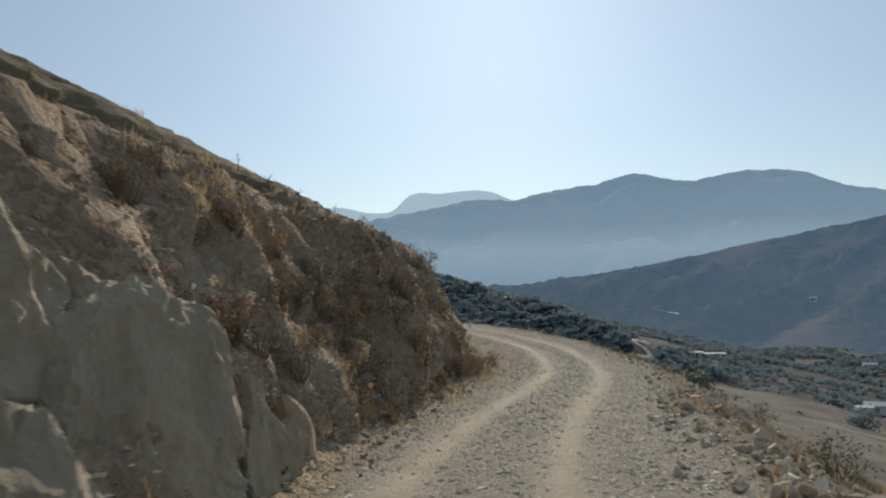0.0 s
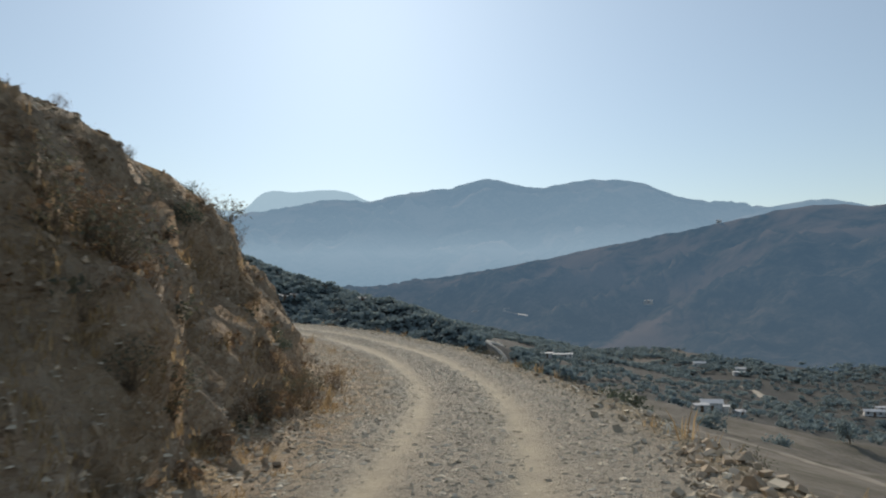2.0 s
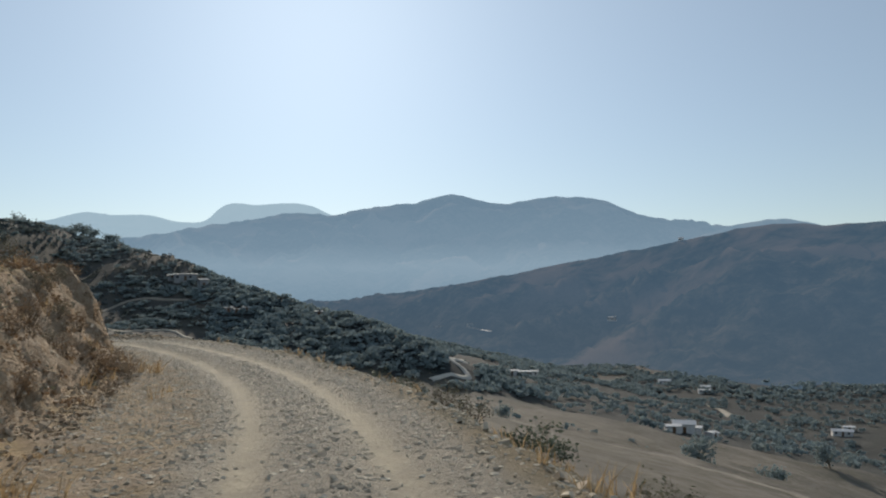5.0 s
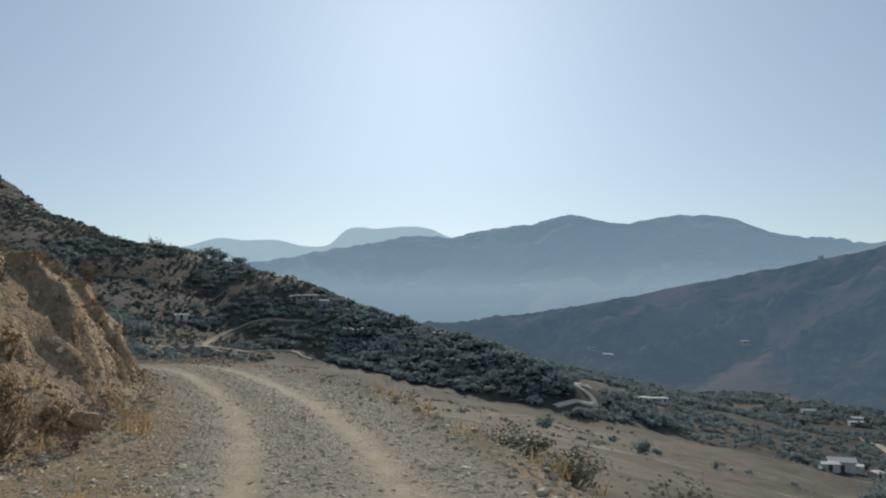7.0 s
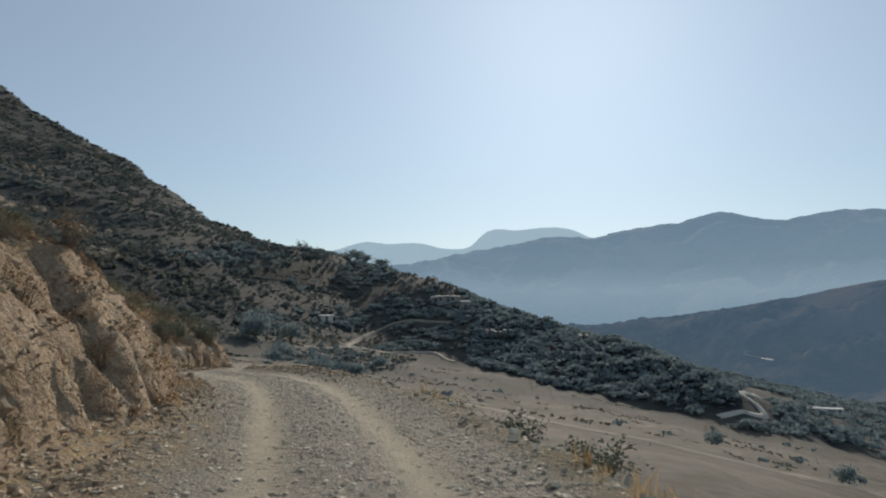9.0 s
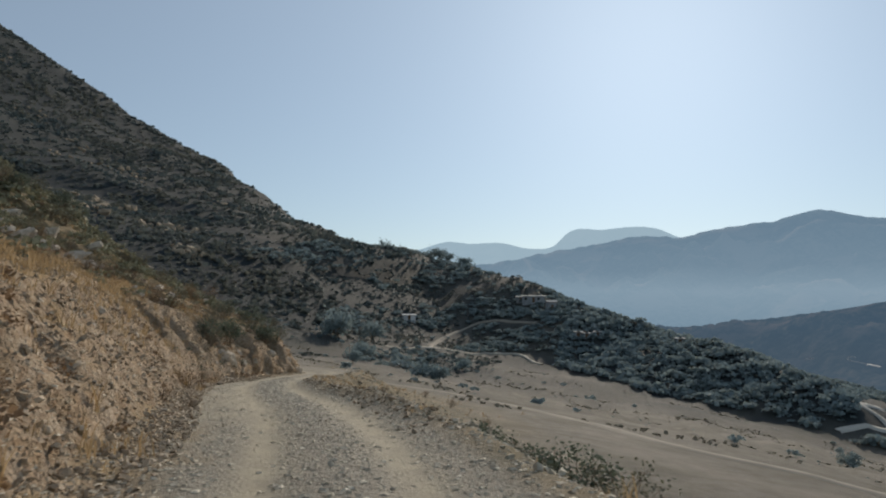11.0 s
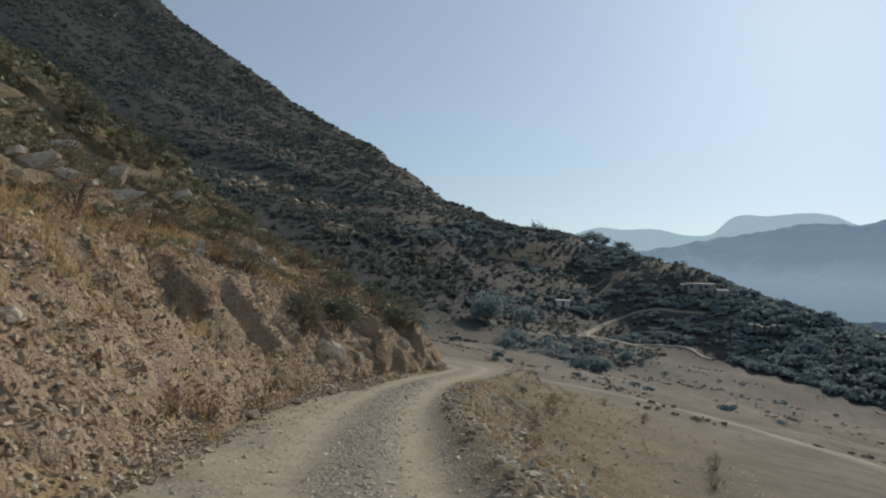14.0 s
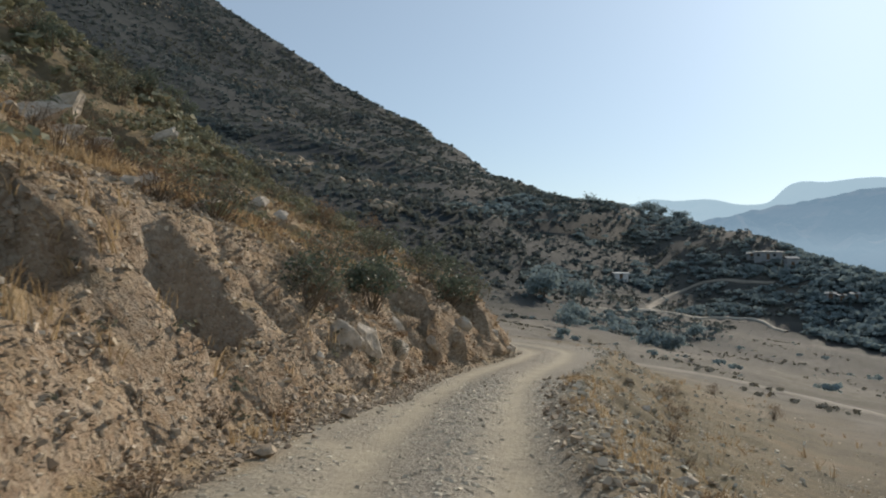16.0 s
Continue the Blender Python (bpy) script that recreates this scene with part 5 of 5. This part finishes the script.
# near hillside scrub above the third bank
s, d = rng.uniform(60, 125, 8000), 5.2 + 56 * rng.uniform(0, 1, 8000) ** 1.3
x, y = road_place(s, d)
w = rng.uniform(0.35, 1.25, len(x))
keep = (rough(x, y, 7, 3, 155) > -0.5) & (rng.uniform(0, 1, len(x)) < np.clip((d - np.maximum(bare_slope(s) - 0.5, 3.5)) / 4, 0.03, 1))
x, y, w, d = x[keep], y[keep], w[keep], d[keep]
for near, per, leaf, seed in ((d < 15, 46, 0.12, 34), (d >= 15, 14, 0.26, 42)):
    crowns("hillside_scrub", x[near], y[near], drop_to(x[near], y[near]), w[near], w[near] * 0.7, SCRUB, "low olive and brown scrub on the hillside above the road", seed, per=per, leaf=leaf)
# small tufty growth on the cut banks
for name, count, mat, words, seed, level in (("bank_thistle", 5200, LEAF_DRY, "withered brown weeds on the cut bank", 37, -0.1), ("bank_weed", 2600, LEAF_GREY, "dusty grey-green weeds on the cut bank", 38, 0.15)):
    s, d, p = scatter(count, 0, 112, 1.9, 11.0)
    u = d - along(s, *TOE)
    keep = (u > 0.1) & ((s > 30) | (u < 1.7)) & (rough(p[:, 0], p[:, 1] + p[:, 2], 1.5, 3, seed) > level + np.where((s > 60) & (u < 3.2), 0.45, 0.0))
    p = p[keep]
    w = rng.uniform(0.12, 0.5, len(p))
    crowns(name, p[:, 0], p[:, 1], p[:, 2] - 0.03, w, w * rng.uniform(0.6, 1.2, len(p)), mat, words, seed, per=26, leaf=0.15)
# valley trees beyond the field
x, y = rng.uniform(40, 420, 10000), rng.uniform(200, 760, 10000)
keep = (rough(x, y, 38, 3, 161) > -0.3) & (x * 0.55 + y > 278) & (x > 62 + (y - 230) * 0.08) & ~((np.abs(x - 131) < 14) & (np.abs(y - 231) < 16)) & (rng.uniform(0, 1, len(x)) < np.where(y > 430, 0.95, 0.6))
x, y = x[keep], y[keep]
keep = off_tracks(x, y, 3.5)
x, y = x[keep], y[keep]
w = rng.uniform(1.4, 4.6, len(x)) * np.where(y > 430, 1.35, 1.0)
crowns("valley_trees", x, y, drop_to(x, y), w, w * 0.85, HAZED_WOODS, "scattered olive trees on the valley side", 35, per=30, leaf=0.28)
# bushes in and round the field
x, y = rng.uniform(-90, 60, 9000), rng.uniform(125, 330, 9000)
s, d, _ = road_frame(x, y)
keep = (rough(x, y, 26, 3, 171) > 0.2) & (np.abs(d) > 25) & ((np.abs(y - 178 + 0.25 * (x + 40)) > 7) | (x < -45)) & (np.hypot(x + 45, y - 285) > 9) & (rng.uniform(0, 1, len(x)) < np.where(x < -38, 0.4, 0.12))
x, y = x[keep], y[keep]
w = 0.3 + 2.0 * rng.uniform(0, 1, len(x)) ** 5
x = np.r_[x, rng.normal(-50, 4, 40), rng.normal(-45, 3, 20)]
y = np.r_[y, rng.normal(228, 8, 40), rng.normal(209, 5, 20)]
w = np.r_[w, rng.uniform(1.0, 2.8, 60)]
crowns("field_bushes", x, y, drop_to(x, y), w, w * 0.75, HAZED_WOODS, "low bushes dotted over the dry field", 36, per=26, leaf=0.3)


x, y = rng.uniform(-85, 45, 9000), rng.uniform(112, 265, 9000)
s, d, _ = road_frame(x, y)
keep = (d < -14) & (rough(x, y, 9, 3, 173) > 0.5)
x, y = x[keep], y[keep]
w = rng.uniform(0.25, 0.7, len(x))
crowns("field_weeds", x, y, drop_to(x, y), w, w * 0.6, WEED, "dry brown weeds scattered over the field", 39, per=7, leaf=0.5)


# ---- single trees ----
def tree(x, y, wide, high, seed, mat, label):
    """A tree: tapered trunk with limbs, and a crown of many small leaf clumps with gaps."""
    rng = np.random.default_rng(seed)
    root = new("tree")
    root.matrix_world = pose(float(x), float(y), float(drop_to(x, y)[0]) - 0.1)
    n = 9
    fork = np.array([[0, 0, high * 0.18]])
    ang = rng.uniform(0, 6.283, n)
    ends = np.c_[np.cos(ang) * wide * 0.3, np.sin(ang) * wide * 0.3, rng.uniform(0.3, 0.82, n) * high]
    va, fa = sticks(np.zeros((1, 3)), fork, np.array([0.05 * high]), np.array([0.035 * high]))
    vb, fb = sticks(np.repeat(fork, n, 0), ends, np.full(n, 0.022 * high), np.full(n, 0.007 * high))
    mesh_object("trunk", np.r_[va, vb], np.r_[fa, fb + len(va)], BARK, root)
    m = 520
    c = ends[rng.integers(0, n, m)] + rng.normal(0, 1, (m, 3)) * [wide * 0.15, wide * 0.15, high * 0.14]
    c[:, 2] = np.abs(c[:, 2]) + high * 0.03
    k = wide * 0.085 * rng.uniform(0.5, 1.3, m)
    v, f = quads(c, turns(rng, m), k, k)
    mesh_object("crown", v, f, mat, root)
    return tagged(root, label, "tree", "single trees")


for k, (x, y, wide, high) in enumerate(((-31.7, 187.5, 5.4, 2.8), (-29.2, 188.3, 4.0, 2.4), (-32.2, 227.0, 4.5, 3.0), (-46.7, 189.4, 3.6, 3.0), (142.0, 185.0, 6.0, 7.0), (65.0, 120.0, 4.5, 4.0), (71.0, 112.0, 3.5, 2.8),
                                        (-72.0, 250.0, 9.0, 7.5), (-70.0, 243.0, 7.5, 6.5), (-66.0, 262.0, 7.0, 6.0), (-63.0, 188.0, 4.5, 4.0), (-58.0, 226.0, 4.5, 3.6), (-55.0, 222.0, 4.5, 3.4), (30.0, 150.0, 2.6, 2.0), (96.0, 302.0, 5.0, 8.0), (36.0, 122.0, 2.4, 2.0),
                                        (-99.0, 468.0, 8.0, 6.5), (-93.0, 471.0, 10.0, 8.0), (-86.0, 462.0, 7.0, 5.5), (-110.0, 450.0, 6.0, 6.0), (-116.0, 440.0, 6.0, 7.0), (-104.0, 458.0, 6.0, 5.0), (-74.0, 452.0, 8.0, 5.5))):
    tree(x, y, wide, high, 400 + k, HAZED_WOODS, "dark round-crowned tree on a dry slope" if wide > 5.2 else "small dark tree standing in the dry field")


# ---- farm tracks ----
def track(name, line, wide, label, lift=0.2, mat=DUST):
    """A pale earth track laid on the land."""
    _, p = spline([(*q, 0.0) for q in line], 2.0)
    t = np.gradient(p[:, :2], axis=0)
    t /= np.linalg.norm(t, axis=1)[:, None]
    side = np.c_[-t[:, 1], t[:, 0]]
    offs = np.array([-0.5, -0.3, 0.0, 0.3, 0.5])
    q = p[:, None, :2] + side[:, None] * offs[None, :, None] * (wide * (1 + 0.15 * rough(p[:, 0], p[:, 1], 9, 2, 181)))[:, None, None]
    z = drop_to(q[..., 0].ravel(), q[..., 1].ravel()).reshape(q.shape[:2]) + lift
    z[:, [0, -1]] -= lift * 1.4
    ob = mesh_object(name, np.dstack([q, z]).reshape(-1, 3), grid_faces(len(p), 5), mat, smooth=True)
    return tagged(ob, label, "track", kind="structure")


track("road_lower", ROAD_LOWER, 2.0, "pale dirt road below the mountain", 0.35)
track("road_terrace", ROAD_TERRACE, 2.0, "pale dirt road climbing to the terraces", 0.35, FIELD_DUST)
track("road_field", ROAD_FIELD, 2.0, "faint dirt track crossing the dry field", 0.12, FIELD_DUST)
track("road_spur", ROAD_SPUR, 2.3, "pale dirt road round the foot of the spur", 0.35, CHALK)
track("road_valley", [(265, 432), (252, 394), (240, 362), (236, 345)], 4.5, "pale dirt road down in the valley", 0.3)


def hill_road(name, line, label, rise=1.3, mat=ASPHALT):
    """A road on a far slope: its bed and the pale cut bank behind it."""
    p = np.array(line, float) * 1.03
    t = np.gradient(p[:, :2], axis=0)
    t /= np.linalg.norm(t, axis=1)[:, None]
    away = np.where(((-t[:, 1] * p[:, 0] + t[:, 0] * p[:, 1]) > 0)[:, None], np.c_[-t[:, 1], t[:, 0]], np.c_[t[:, 1], -t[:, 0]])
    rows = [np.c_[p[:, :2] - away * 1.0, p[:, 2] - 0.5], p + [0, 0, 0.1], np.c_[p[:, :2] + away * 0.8, p[:, 2] + rise]]
    ob = mesh_object(name, np.stack(rows, 1).reshape(-1, 3), grid_faces(len(p), 3), mat)
    return tagged(ob, label, "track", kind="structure")


hill_road("road_far_bend", [(323, 1150, -52.0), (318, 1152, -51.2), (313, 1150, -51.8), (311.5, 1146, -54.0), (314, 1142, -56.0), (319, 1135, -57.0), (328, 1126, -59.2), (336, 1098, -60.3)], "pale road bending across the far valley side", 0.7)
hill_road("road_far_cut", [(216, 1696, -32), (221, 1692, -27), (228, 1690, -20)], "short pale road cut in the far valley", 4.0)
hill_road("road_far_valley", [(281, 1237, -60), (291, 1238, -59), (302, 1242, -58.5)], "pale strip of road in the far valley")


# ---- farm houses ----
def box(lo, hi):
    (x0, y0, z0), (x1, y1, z1) = lo, hi
    v = [(x0, y0, z0), (x1, y0, z0), (x1, y1, z0), (x0, y1, z0), (x0, y0, z1), (x1, y0, z1), (x1, y1, z1), (x0, y1, z1)]
    return np.array(v, float), np.array([(3, 2, 1, 0), (4, 5, 6, 7), (0, 1, 5, 4), (1, 2, 6, 5), (2, 3, 7, 6), (3, 0, 4, 7)])


def house(x, y, long, deep, high, turn, label, roof_mat=TIN, wall_mat=LIME, gable=True, z=None):
    root = new("farmhouse")
    z = float(drop_to(x, y)[0]) if z is None else z
    root.matrix_world = pose(x, y, z, 0, 0, turn)
    a, b = long / 2, deep / 2
    v, f = box((-a, -b, -2.0), (a, b, high))
    mesh_object("wall", v, f, wall_mat, root)
    rise = deep * 0.18 if gable else 0.25
    o = 0.4
    v = np.array([(-a - o, -b - o, high - 0.05), (a + o, -b - o, high - 0.05), (a + o, 0, high + rise), (-a - o, 0, high + rise), (-a - o, b + o, high - 0.05), (a + o, b + o, high - 0.05)])
    v = np.r_[v, v + [0, 0, 0.18]]
    f = [(1, 0, 3, 2), (2, 3, 4, 5), (6, 7, 8, 9), (9, 8, 11, 10), (0, 1, 7, 6), (1, 2, 8, 7), (2, 5, 11, 8), (5, 4, 10, 11), (4, 3, 9, 10), (3, 0, 6, 9)]
    mesh_object("roof", v, np.array(f), roof_mat, root)
    v, f = box((-0.5, -b - 0.05, 0), (0.5, -b + 0.1, 2.0))
    mesh_object("door", v, f, TIMBER, root)
    for k in np.arange(-a + 1.4, a - 1.0, 2.6):
        if abs(k) > 1.1:
            v, f = box((k - 0.5, -b - 0.04, 1.0), (k + 0.5, -b + 0.1, 2.0))
            mesh_object("window", v, f, SHADE_GLASS, root)
    return tagged(root, label, "house", "farm houses")


GREY = "grey-white farm building dulled by haze among dark trees"
WHITE, LOW = "white-walled farmhouse with a pale tin roof", "low white farm shed with a pale flat roof"
for x, y, long, deep, high, turn, label, gable in (
        (130, 232, 9, 7, 3.6, -25, WHITE, True), (124.5, 229, 6, 5, 2.6, -15, LOW, False), (135.5, 235, 6, 5, 2.6, -35, LOW, False), (139, 231, 4, 4, 2.2, 20, LOW, False),
        (140, 400, 15, 7, 3.4, -10, LOW, False), (262, 318, 12, 6, 3.0, -30, WHITE, True), (276, 330, 7, 5, 2.6, -20, LOW, False), (289, 470, 12, 6, 3.0, -20, LOW, False), (300, 486, 9, 6, 3.2, -40, WHITE, True), (288, 520, 12, 7, 4.0, -20, WHITE, True),
        (-27.7, 358, 13, 7, 3.4, 5, GREY, False), (-33, 359, 5, 4, 2.6, 0, GREY, False), (-19.7, 345, 5, 5, 4.0, 20, GREY, True),
        (-8.0, 312, 3.4, 3, 2.0, 0, GREY, False), (-5.2, 311, 2.6, 3, 1.9, 5, GREY, False), (-1.8, 312, 3.4, 3, 2.0, 10, GREY, False), (23.7, 295, 3.2, 3, 2.0, 0, GREY, False), (108, 330, 7, 5, 3.0, -20, LOW, False), (-72, 326, 7, 4, 2.6, 30, LOW, False)):
    house(x, y, long * 0.7, deep * 0.7, high * 0.75, turn, label, HAZED_LIME if label == GREY else TIN, HAZED_LIME if label == GREY else LIME, gable)
# on the far spur: one on its skyline, one low down
house(684, 1150, 8, 5, 4.0, -30, WHITE, z=82.5)
house(448, 929, 11, 6, 3.5, -25, LOW, gable=False, z=-38.5)
